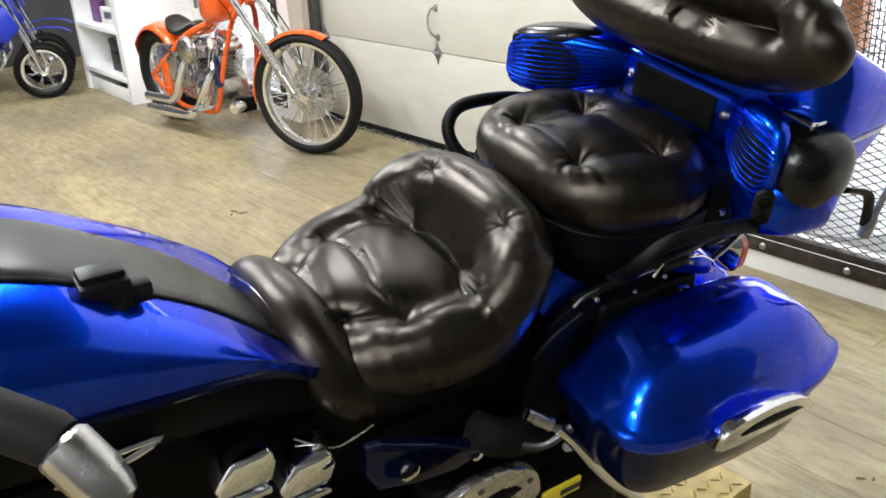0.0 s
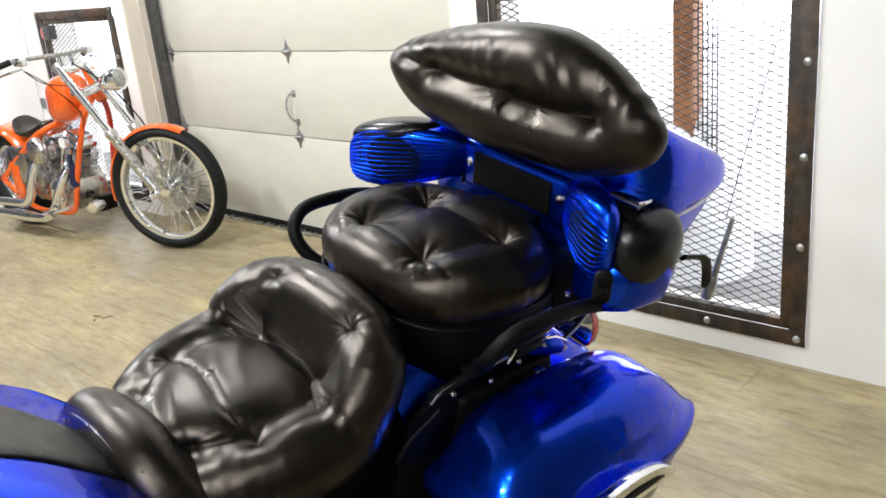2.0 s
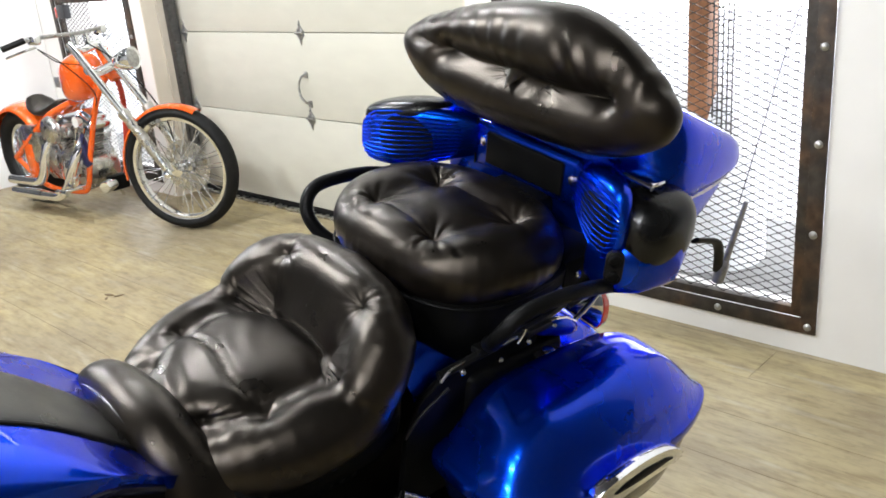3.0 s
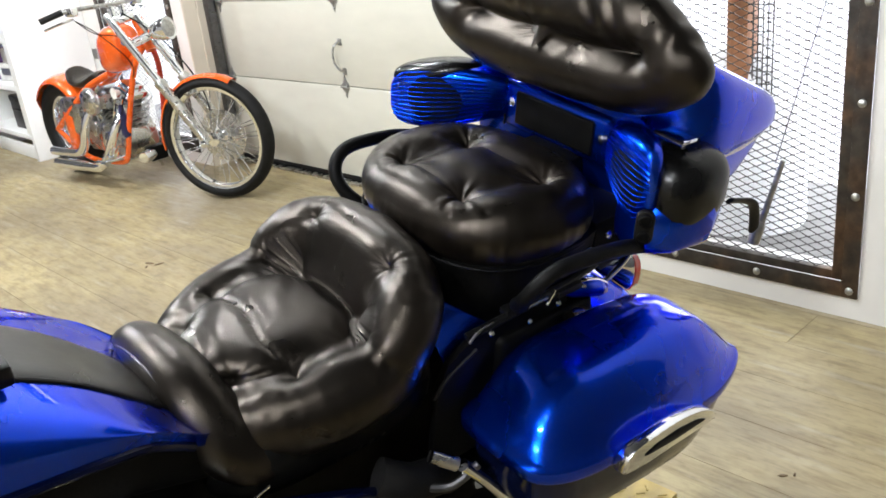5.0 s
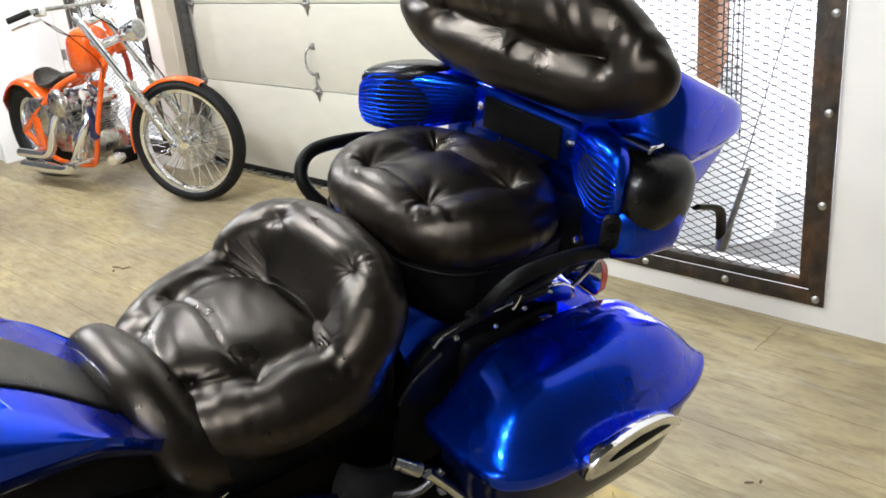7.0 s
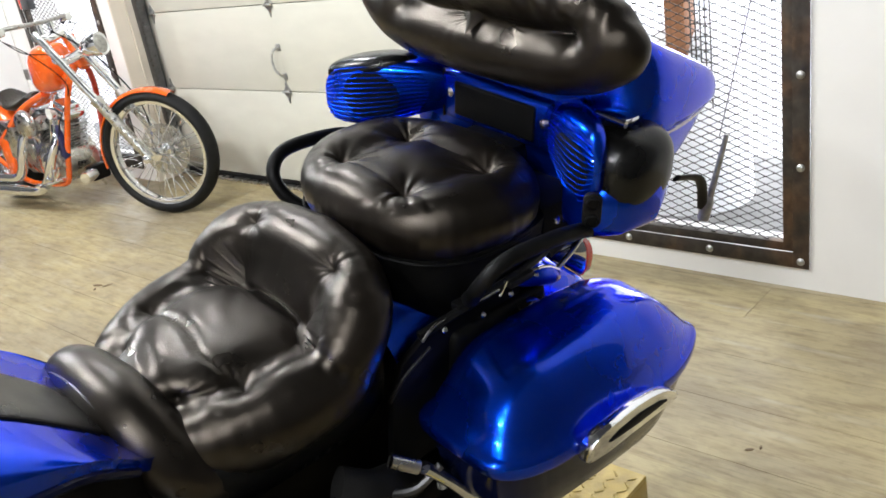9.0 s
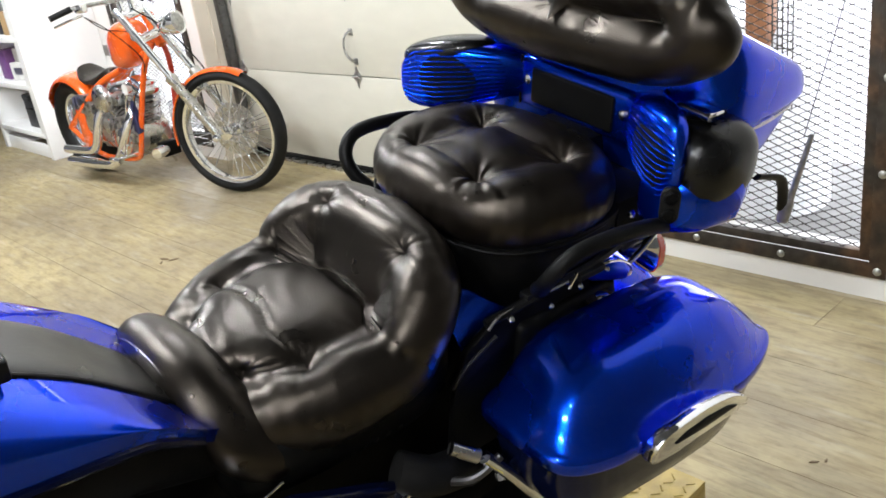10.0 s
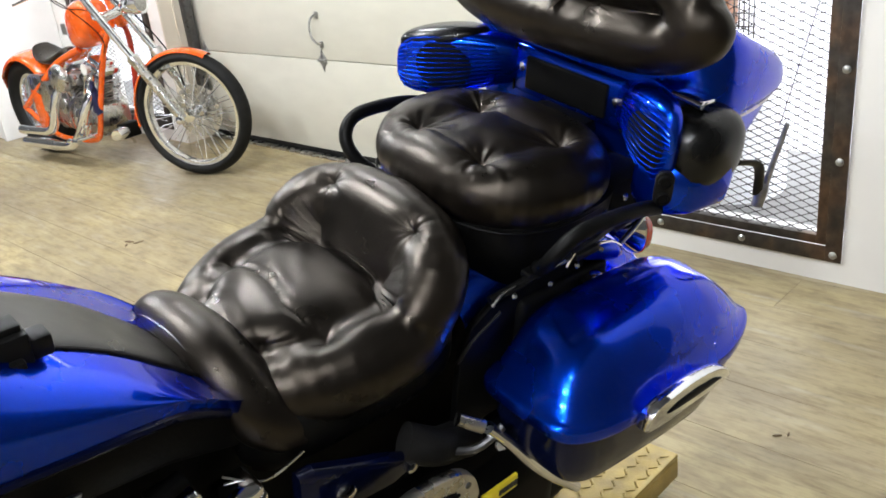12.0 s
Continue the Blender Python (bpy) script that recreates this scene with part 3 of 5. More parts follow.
def rider_seat():
    """The saddle: a broad cushion between two stuffed side rolls, and a backrest whose rim comes round from the corners."""
    side = [stuffed_tube([(s * 0.072, 0.506, 0.846, 0.038), (s * 0.110, 0.545, 0.850, 0.050), (s * 0.133, 0.600, 0.858, 0.055), (s * 0.140, 0.655, 0.866, 0.054), (s * 0.140, 0.690, 0.872, 0.050)]) for s in (1, -1)]
    rim = stuffed_tube([(s * x, y, z, r) for s, half in ((1, 1), (-1, -1)) for x, y, z, r in ((0.140, 0.692, 0.880, 0.050), (0.144, 0.716, 0.912, 0.047), (0.128, 0.745, 0.942, 0.045), (0.080, 0.767, 0.960, 0.041), (0.0, 0.777, 0.966, 0.039))[::half]])
    cushion = stuffed_pad((0, 0.600, 0.873), (0.114, 0.118, 0.050), 2.9, 0.0, 0.24)
    panel = stuffed_pad((0, 0.752, 0.925), (0.112, 0.044, 0.072), 2.6, -0.45)
    under = stuffed_pad((0, 0.640, 0.815), (0.158, 0.170, 0.078), 3.6)

    def body(p):
        back = soft_min(rim(p), panel(p), 0.030)
        sides = np.minimum(side[0](p), side[1](p))
        d = soft_min(soft_min(cushion(p), sides, 0.010), back, 0.008)
        return soft_min(d, under(p), 0.012)

    rows = skin(np.array((0.0, 0.736, 0.862)), body, -0.25, 260, 500, 2.25)
    knots = [snap(q, rows) for q in BUTTONS]
    lf, lm, lr, lb = knots[:4]
    rf, rm, rr, rb = knots[4:]
    lines = [(lf, lf + V3((0.03, -0.012, -0.05)), 0.006, 0.007), (lf, lf + V3((0.045, 0.012, -0.05)), 0.006, 0.006), (lr, lr + V3((0.055, 0.005, -0.02)), 0.008, 0.007), (lr, lr + V3((0.05, -0.022, -0.03)), 0.006, 0.006),
             (rr, rr + V3((-0.055, 0.005, -0.01)), 0.009, 0.008), (rf, rf + V3((-0.04, 0, -0.03)), 0.006, 0.006), (lm, lm + V3((0.03, -0.005, 0.01)), 0.004, 0.006), (rm, rm + V3((-0.03, -0.005, 0.01)), 0.004, 0.006),
             (lb, lb + V3((0.020, -0.020, -0.060)), 0.009, 0.011), (rb, rb + V3((-0.020, -0.020, -0.060)), 0.009, 0.011)]
    # a seam bows across the cushion between the middle pair of buttons
    bow = smooth_path([lm, (lm + rm) / 2 + V3((0.045, -0.010, 0.03)), (lm + rm) / 2 + V3((-0.03, 0.004, 0.03)), rm], 6)
    bow = [snap(q, rows) for q in bow]
    lines += [(a, b, 0.007, 0.008) for a, b in zip(bow, bow[1:]) if (b - a).length > 1e-4]
    for a, b, c in ((lf, lm, lr), (rf, rm, rr)):
        lines += [(a, b, 0.006, 0.012), (b, c, 0.006, 0.012)]
    fold = [snap(q, rows) for q in smooth_path([rr, V3((-0.06, 0.698, 0.912)), V3((0, 0.702, 0.914)), V3((0.06, 0.698, 0.912)), lr], 5)]
    lines += [(a, b, 0.008, 0.004) for a, b in zip(fold, fold[1:]) if (b - a).length > 1e-4]
    dots = [(q, 0.017, 0.026) for q in knots]

    def sag(p, nr):
        low = max(0.0, min(1.0, (0.880 - p.z) / 0.03)) * max(0.0, min(1.0, (0.70 - p.y) / 0.05))
        pleat = 0.0026 * low * math.sin(p.y * 330 + 8 * noise.noise(p * 9)) * max(0.0, 0.35 + noise.noise(p * 15))
        seat = max(0.0, 1 - abs(p.x) / 0.14) * (p.y < 0.68) * (p.z > 0.9)
        pull = 0.0022 * seat * math.sin(p.y * 190 + p.x * 90 + 7 * noise.noise(p * 7)) * max(0.0, noise.noise(p * 11 + V3((4, 0, 0))) + 0.05)
        return quilted(p, nr, lines, dots, 0.0012, 0.0) + pleat + pull + creep(p, 0.0015)

    return grid(settle_sheet(rows, True, sag), True)


_seat = part("rider_seat", rider_seat(), "leather", bike, "tufted black leather rider's saddle with a backrest", smooth=180)
part("seat_base", grid([[V3((w * power(math.cos(a), 0.6), 0.640 + d * power(math.sin(a), 0.7), z)) for a in [2 * math.pi * k / 40 for k in range(40)]] for z, w, d in ((0.70, 0.09, 0.17), (0.76, 0.135, 0.18), (0.835, 0.150, 0.185))], True, True), "vinyl_black", bike, "black vinyl skirt")
part("seat_flank", grid([[V3((w * power(math.cos(a), 0.45), 0.620 + d * power(math.sin(a), 0.5), z)) for a in [2 * math.pi * k / 64 for k in range(64)]] for z, w, d in ((0.745, 0.130, 0.160), (0.760, 0.148, 0.172), (0.785, 0.160, 0.178), (0.815, 0.163, 0.178), (0.840, 0.156, 0.170), (0.850, 0.13, 0.15))], True, True), "vinyl_black", bike, "plain black leather flank below the saddle", smooth=180)
part("seat_throat", grid([[V3((w * power(math.cos(a), 0.7), 0.50 + 0.045 * power(math.sin(a), 0.8), z)) for a in [2 * math.pi * k / 40 for k in range(40)]] for z, w in ((0.74, 0.12), (0.80, 0.125), (0.85, 0.11), (0.872, 0.08), (0.880, 0.03))], True, True), "leather", bike, "dark leather throat behind the roll", smooth=180)


def bolster():
    """The broad padded roll across the saddle's nose; its end runs on as a border under the side roll."""
    line = smooth_path([(-0.118, 0.470, 0.830), (-0.100, 0.460, 0.866), (-0.058, 0.460, 0.884), (0, 0.463, 0.888), (0.050, 0.467, 0.877), (0.090, 0.476, 0.852), (0.114, 0.496, 0.822), (0.124, 0.526, 0.802), (0.126, 0.556, 0.795)], 8)
    size = [v.x for v in smooth_path([(r, 0, 0) for r in (0.018, 0.035, 0.041, 0.044, 0.045, 0.045, 0.042, 0.034, 0.018)], 8)]
    v, f = tube(line, size, 28)
    return [tuple(V3(p) + V3(p).normalized() * creep(V3(p), 0.0022)) for p in v], f


_bol = part("seat_bolster", bolster(), "leather", bike, "rounded leather roll at the saddle's nose", smooth=180)
part("welt", tube(smooth_path([(-0.112, 0.436, 0.862), (-0.090, 0.428, 0.892), (-0.05, 0.428, 0.912), (0, 0.431, 0.918), (0.05, 0.435, 0.908), (0.100, 0.444, 0.880), (0.140, 0.462, 0.838)], 8), 0.0018, 8), "satin_black", _bol)


PILLOW_BUTTONS = [V3((x, y, 1.050)) for x, y in ((0.066, 0.886), (0.094, 1.014), (-0.074, 0.893), (-0.074, 1.016))]


def passenger_pillow():
    """A round cushion: a fat ring and a flatter middle, drawn in by four buttons."""
    ring = stuffed_tube([(0.132 * power(math.cos(w), 0.80), 0.970 + 0.098 * power(math.sin(w), 0.80), 0.992, 0.053) for w in [2 * math.pi * k / 16 for k in range(17)]])
    middle = stuffed_pad((0, 0.970, 0.992), (0.125, 0.100, 0.052), 2.6)
    rows = skin(np.array((0.0, 0.970, 0.975)), lambda p: soft_min(ring(p), middle(p), 0.028), 0.0, 150, 340, 2.1, 0.30)
    knots = [snap(q, rows) for q in PILLOW_BUTTONS]
    lf, lr, rf, rr = knots
    lines = [(a, b, d, 0.020) for a, b, d in ((lf, lr, 0.007), (rf, rr, 0.007), (lf, rf, 0.005), (lr, rr, 0.004))]
    lines += [(a, snap(a + V3(e) * 0.6, rows), 0.0035, 0.007) for a, e in ((lf, (0.03, -0.07, -0.03)), (lf, (-0.01, -0.07, -0.03)), (lf, (0.09, -0.01, -0.03)), (rf, (-0.03, -0.07, -0.03)), (rf, (-0.09, -0.02, -0.02)), (lr, (0.09, 0.02, -0.03)), (rr, (-0.07, 0.05, -0.02)))]

    def sag(p, nr):
        low = max(0.0, min(1.0, (1.015 - p.z) / 0.03))
        w = math.atan2(p.y - 0.970, p.x)
        return quilted(p, nr, lines, [(q, 0.027, 0.030) for q in knots], 0.0040, 0.0) + creep(p, 0.0016) + 0.0010 * low * math.sin(w * 46 + 5 * noise.noise(p * 10)) * max(0.0, 0.3 + noise.noise(p * 12))

    return grid(settle_sheet(rows, True, sag), True)


part("passenger_seat", passenger_pillow(), "leather", bike, "round tufted black leather passenger cushion", smooth=180)
part("passenger_seat_base", grid([[V3((w * power(math.cos(a), 0.75), 0.985 + d * power(math.sin(a), 0.75), z)) for a in [2 * math.pi * k / 48 for k in range(48)]] for z, w, d in ((0.80, 0.12, 0.13), (0.86, 0.155, 0.150), (0.92, 0.172, 0.156), (0.965, 0.178, 0.150), (0.985, 0.160, 0.13))], True, True), "engine_black", bike, "black vinyl skirt")
part("seat_piping", tube(smooth_path([(0.177 * power(math.cos(w), 0.75), 0.974 + 0.150 * power(math.sin(w), 0.75), 0.958) for w in [2 * math.pi * k / 24 for k in range(24)]], 4, True), 0.0022, 8, closed=True), "vinyl_black", bike, "thin black piping round the cushion")


PAD_EDGE = [(-0.266, 1.213), (-0.222, 1.250), (-0.136, 1.284), (-0.040, 1.314), (0.040, 1.328), (0.104, 1.328), (0.160, 1.312), (0.204, 1.288), (0.244, 1.262), (0.274, 1.228), (0.268, 1.192),
            (0.236, 1.162), (0.186, 1.142), (0.110, 1.132), (0.010, 1.128), (-0.080, 1.127), (-0.145, 1.131), (-0.200, 1.146), (-0.245, 1.174)]


def backrest():
    """The passenger's pad: a lemon-shaped cushion facing forward, drawn in along one deep seam with four buttons."""
    edge = smooth_path([(x, 0, z) for x, z in PAD_EDGE], 9, True)
    mid = V3((0.02, 0, 1.226))
    D = [V3((x, 1.055, z)) for x, z in ((-0.135, 1.226), (-0.006, 1.226), (0.085, 1.222), (0.182, 1.230))]
    seams = [(a, b, 0.038, 0.026) for a, b in zip(D, D[1:])] + [(D[0], D[0] + V3((-0.07, 0.01, 0.004)), 0.012, 0.020), (D[3], D[3] + V3((0.012, 0.004, 0.050)), 0.014, 0.016), (D[0], D[0] + V3((-0.012, 0.0, 0.052)), 0.010, 0.012)]
    rows = []
    for i in range(86):
        w = math.pi * (0.80 * i / 85)
        s, h = math.sin(w) ** 0.80 if w < math.pi / 2 else math.sin(w) ** 0.55, math.cos(w)
        y = 1.112 - (0.066 if h > 0 else 0.052) * power(h, 0.85)
        rows.append([V3((mid.x + (p.x - mid.x) * s, y, mid.z + (p.z - mid.z) * s)) for p in edge])

    def sag(p, nr):
        up = math.exp(-((p.z - 1.272) / 0.026) ** 2)
        pull = 0.0044 * up * math.sin(p.x * 170 + 30 * (p.z - 1.27) + 6 * noise.noise(p * 8)) * max(0.0, noise.noise(p * 13 + V3((0, 5, 2))) + 0.30)
        return quilted(p, nr, seams, [(q, 0.040, 0.022) for q in D], 0.0018, 0.0) + creep(p, 0.0020) + pull

    return grid(settle_sheet(rows, True, lambda p, nr: sag(p, nr if nr.y * (p.y - 1.112) >= 0 else -nr) * (1 if nr.y * (p.y - 1.112) >= 0 else -1)), True, False)


part("backrest_pad", backrest(), "leather", bike, "wide tufted black leather passenger backrest", smooth=180)


def tank():
    """The fuel tank: rounded cross-sections from the steering head back to the saddle."""
    st = [(-0.25, 1.09, 0.10, 0.98), (-0.19, 1.135, 0.145, 0.985), (-0.08, 1.136, 0.162, 0.988), (0.06, 1.124, 0.168, 0.983), (0.17, 1.094, 0.165, 0.970), (0.25, 1.054, 0.157, 0.955),
          (0.33, 1.004, 0.144, 0.937), (0.39, 0.950, 0.130, 0.915), (0.44, 0.900, 0.116, 0.875), (0.47, 0.87, 0.10, 0.85)]
    upper = smooth_path([s[:3] for s in st], 10)
    lower = smooth_path([(s[0], s[3], 0) for s in st], 10)
    keys = [p.x for p in upper]
    curves = [p.y for p in upper], [p.z for p in upper], [p.y for p in lower]
    rows = []
    for y in np.linspace(-0.25, 0.47, 60):
        top, w, low = (float(np.interp(y, keys, c)) for c in curves)
        line = []
        for j in range(49):
            a = math.pi * (j / 48 - 0.5) * 1.12
            x = w * power(math.sin(a), 0.74) * (1 if abs(a) < 1.57 else 0.985)
            z = low + 0.02 + (top - 0.016 - low - 0.02) * power(math.cos(a), 0.60) if abs(a) < math.pi / 2 else low + 0.02 - 0.12 * (abs(a) - math.pi / 2)
            line.append(V3((x + 0.014, float(y), z)))
        rows.append(line)
    return rows


_rows = tank()
_tank = part("fuel_tank", grid(_rows), "blue_paint", bike, "metallic blue teardrop fuel tank", smooth=60)
part("tank_rim", tube(smooth_path([_rows[i][48] for i in range(4, 58, 4)], 3), 0.006, 8), "navy_paint", _tank, "dark seam along the tank's lower edge")
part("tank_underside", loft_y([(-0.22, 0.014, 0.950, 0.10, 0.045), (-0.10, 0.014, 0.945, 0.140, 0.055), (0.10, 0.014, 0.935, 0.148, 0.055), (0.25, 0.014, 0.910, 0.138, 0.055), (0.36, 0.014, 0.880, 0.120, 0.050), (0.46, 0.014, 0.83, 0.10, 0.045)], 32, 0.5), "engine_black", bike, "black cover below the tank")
# black console that runs down the tank's top to the saddle
_con = []
for _i in range(6, 60):
    _r = _rows[_i]
    _half = 0.066 if _i < 40 else 0.066 - 0.016 * (_i - 40) / 20
    _line = []
    for _k in range(25):
        _x = 0.014 + _half * (_k / 12 - 1)
        _j = min(range(48), key=lambda q: abs(_r[q].x - _x) if _r[q].x <= _x else 9)
        _t = (_x - _r[_j].x) / max(_r[_j + 1].x - _r[_j].x, 1e-6)
        _z = _r[_j].z + (_r[_j + 1].z - _r[_j].z) * max(0, min(_t, 1))
        _up = 0.006 * (1 - abs(_k / 12 - 1) ** 6) - 0.001
        _line.append(V3((_x, _r[0].y, _z + _up)))
    _con.append(_line)
_console = part("tank_console", grid(_con), "satin_black", bike, "satin black console strip on the tank", smooth=60)
part("console_edge", tube([p[24] + V3((0.001, 0, 0.001)) for p in _con], 0.0035, 8), "black_plastic", _console)
part("latch", join(box(0.030, 0.050, 0.046, (0.090, 0.236, 1.040), 0.004), box(0.026, 0.026, 0.024, (0.090, 0.268, 1.040), 0.004), box(0.026, 0.044, 0.012, (0.084, 0.236, 1.064), 0.003), box(0.012, 0.030, 0.020, (0.108, 0.236, 1.030), 0.003),
                   tube(smooth_path([(0.09, 0.215, 1.042), (0.105, 0.13, 1.055), (0.108, 0.05, 1.070), (0.108, -0.05, 1.076)], 5), 0.0028, 6)), "black_plastic", _console, "black plastic buckle with a strap")


def saddlebag(sign):
    """A hard pannier: a rounded body, a lid that overhangs it, a latch plate and a lock."""
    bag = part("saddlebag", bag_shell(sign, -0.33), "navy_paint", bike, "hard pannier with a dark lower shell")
    part("lid", bag_shell(sign, 0.0), "blue_paint", bag, "glossy metallic blue pannier lid", smooth=60)
    hx = lambda v: V3((sign * v[0], v[1], v[2]))
    ring = [(0.948, 0.752), (0.955, 0.776), (0.985, 0.792), (1.05, 0.800), (1.12, 0.792), (1.168, 0.770), (1.176, 0.756), (1.165, 0.748), (1.06, 0.742), (0.96, 0.738)]
    ring = [(p.x, p.y) for p in smooth_path([(a, b, 0) for a, b in ring], 4, True)]
    plate = prism(ring, 0.022, (0, 0, 0), 0.005, "x")
    plate = [tuple(hx((0.376 + p[0] + 0.10 * (p[2] - 0.77) - 0.05 * max(p[1] - 1.0, 0), p[1] - 0.034, p[2] - 0.012 - 0.17 * (p[1] - 0.97)))) for p in plate[0]], plate[1]
    h = part("latch_plate", plate, "chrome", bag, "chrome pannier latch")
    slot = prism([(0.985, 0.764), (1.01, 0.776), (1.06, 0.782), (1.115, 0.778), (1.140, 0.768), (1.06, 0.763)], 0.012, (0, 0, 0), 0.002, "x")
    slot = [tuple(hx((0.3835 + p[0] + 0.10 * (p[2] - 0.77) - 0.05 * max(p[1] - 1.0, 0), p[1] - 0.034, p[2] - 0.012 - 0.17 * (p[1] - 0.97)))) for p in slot[0]], slot[1]
    part("slot", slot, "engine_black", h)
    lk = part("lock", moved(lathe([(0.024, 0), (0.024, 0.004), (0.020, 0.006), (0.012, 0.005)], 20), Matrix.Translation(hx((0.187, 1.02, 0.8395))) @ pose(0, 0, 0, 0, sign * 10)), "black_plastic", bag, "round black lock escutcheon")
    part("key_barrel", moved(lathe([(0.011, 0), (0.011, 0.006), (0.008, 0.008)], 14), Matrix.Translation(hx((0.188, 1.02, 0.843))) @ pose(0, 0, 0, 0, sign * 10)), "chrome", lk, "chrome key barrel")
    return bag


def bag_shell(sign, low):
    """Half of the pannier: the lid (low 0) or the shell below it. Heights are above the lid's lip."""
    n = 200
    if low == 0.0:
        levels = [(-0.030, 0.000), (-0.027, 0.006), (-0.022, 0.009), (-0.008, 0.009), (-0.003, 0.006), (0.000, 0.0), (0.004, -0.003), (0.030, -0.003), (0.050, -0.003), (0.060, -0.005), (0.068, -0.010), (0.074, -0.017), (0.078, -0.026), (0.0805, -0.038), (0.082, -0.055), (0.083, -0.080), (0.0835, -0.105)]
    else:
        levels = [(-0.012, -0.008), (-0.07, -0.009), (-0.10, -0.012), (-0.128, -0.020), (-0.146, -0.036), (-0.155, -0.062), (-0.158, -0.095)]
    rows = []
    for h, d in levels:
        g, f = max(0.0, h), max(0.0, -h - 0.03)
        ya, yb = 0.794 + 0.50 * g + 1.6 * max(0.0, g - 0.04) ** 1.5 + 0.15 * f, 1.318 - 0.30 * g - 6.5 * g * g - 0.45 * f
        xa, xb = 0.170 + 0.10 * g, 0.358 - 0.36 * g - 2.6 * g * g - 0.06 * f
        cx, cy = (xa + xb) / 2, (ya + yb) / 2
        a, b = max((xb - xa) / 2 + d * 0.62, 0.010), max((yb - ya) / 2 + d, 0.05)
        k = min(1.0, g / 0.087)
        line = []
        for j in range(n):
            th = 2 * math.pi * j / n
            c, s = math.cos(th), math.sin(th)
            x = cx + a * power(c, 0.31)
            y = cy + b * power(s, 0.26)
            y += 0.45 * k * max(0.0, 0.27 - x) * min(1.0, max(0.0, (1.02 - y) / 0.20))
            x -= (0.055 * max(0, (y - 1.06) / 0.26) ** 2 + 0.012 * max(0, (0.90 - y) / 0.10) ** 2) * max(0.0, c) ** 0.3
            zz = 0.770 + h + 0.010 * k - 0.13 * (1 - 0.80 * k) * (y - 0.85) - k * (0.06 * (x - 0.18) + 1.8 * max(0, y - 1.06) ** 2 + 0.10 * max(0, 0.90 - y))
            line.append(V3((sign * x, y, zz)))
        rows.append(line)
    return grid(rows, True, True)


saddlebag(1)
saddlebag(-1)


# trunk behind the passenger: a lower box, a lid, and two speaker pods that reach forward


def trunk_ring(y0, y1, w, height, n=120, e=0.30):
    """One level of the trunk: a squarish plan that narrows to the rear; height is a rule of y."""
    line = []
    for j in range(n):
        c, q = math.cos(2 * math.pi * j / n), math.sin(2 * math.pi * j / n)
        y = (y0 + y1) / 2 + (y1 - y0) / 2 * power(q, e)
        x = w * power(c, e) * (1 - 0.20 * max(0.0, (y - 1.20) / 0.27) ** 1.6)
        line.append(V3((x, y, height(y))))
    return line


def trunk_lid():
    top = lambda y: 0.150 - 0.395 * max(0.0, y - 1.19) - 0.10 * max(0.0, 1.19 - y)
    rows = []
    for k, d in ((0.0, 0.006), (0.03, 0.0), (0.10, -0.001), (0.35, 0.0), (0.60, 0.004), (0.76, 0.010), (0.86, 0.018), (0.93, 0.030), (0.975, 0.048), (1.0, 0.085), (1.01, 0.14)):
        rows.append(trunk_ring(1.148 + d * 0.7, 1.490 - d, 0.246 - d, lambda y: 1.068 - 0.05 * max(0.0, y - 1.2) + k * top(y)))
    return grid(rows, True, True)


def trunk_body():
    rows = []
    for z, y1, w in ((1.062, 1.462, 0.236), (1.035, 1.435, 0.233), (1.00, 1.395, 0.227), (0.972, 1.350, 0.217), (0.955, 1.305, 0.202), (0.945, 1.26, 0.175), (0.941, 1.22, 0.12)):
        rows.append(trunk_ring(1.150, y1, w, lambda y: z - 0.04 * max(0.0, y - 1.2) * (z > 1.0)))
    return grid(rows, True, True)


_trunk = part("trunk", trunk_body(), "blue_paint", bike, "glossy blue lower trunk box", smooth=50)
part("trunk_lid", trunk_lid(), "blue_paint", _trunk, "metallic blue trunk lid", smooth=60)
part("seam_trim", tube(smooth_path([(0.244, 1.205, 1.0655), (0.240, 1.27, 1.0625), (0.230, 1.33, 1.0595), (0.214, 1.39, 1.0565), (0.199, 1.43, 1.0545)], 6), 0.0026, 8), "alloy", _trunk, "thin bright strip under the lid")
part("trunk_hinge", join(box(0.050, 0.032, 0.008, (0.224, 1.138, 1.114), 0.003), tube([(0.199, 1.122, 1.116), (0.249, 1.122, 1.113)], 0.0052, 10)), "chrome", _trunk, "chrome hinge")


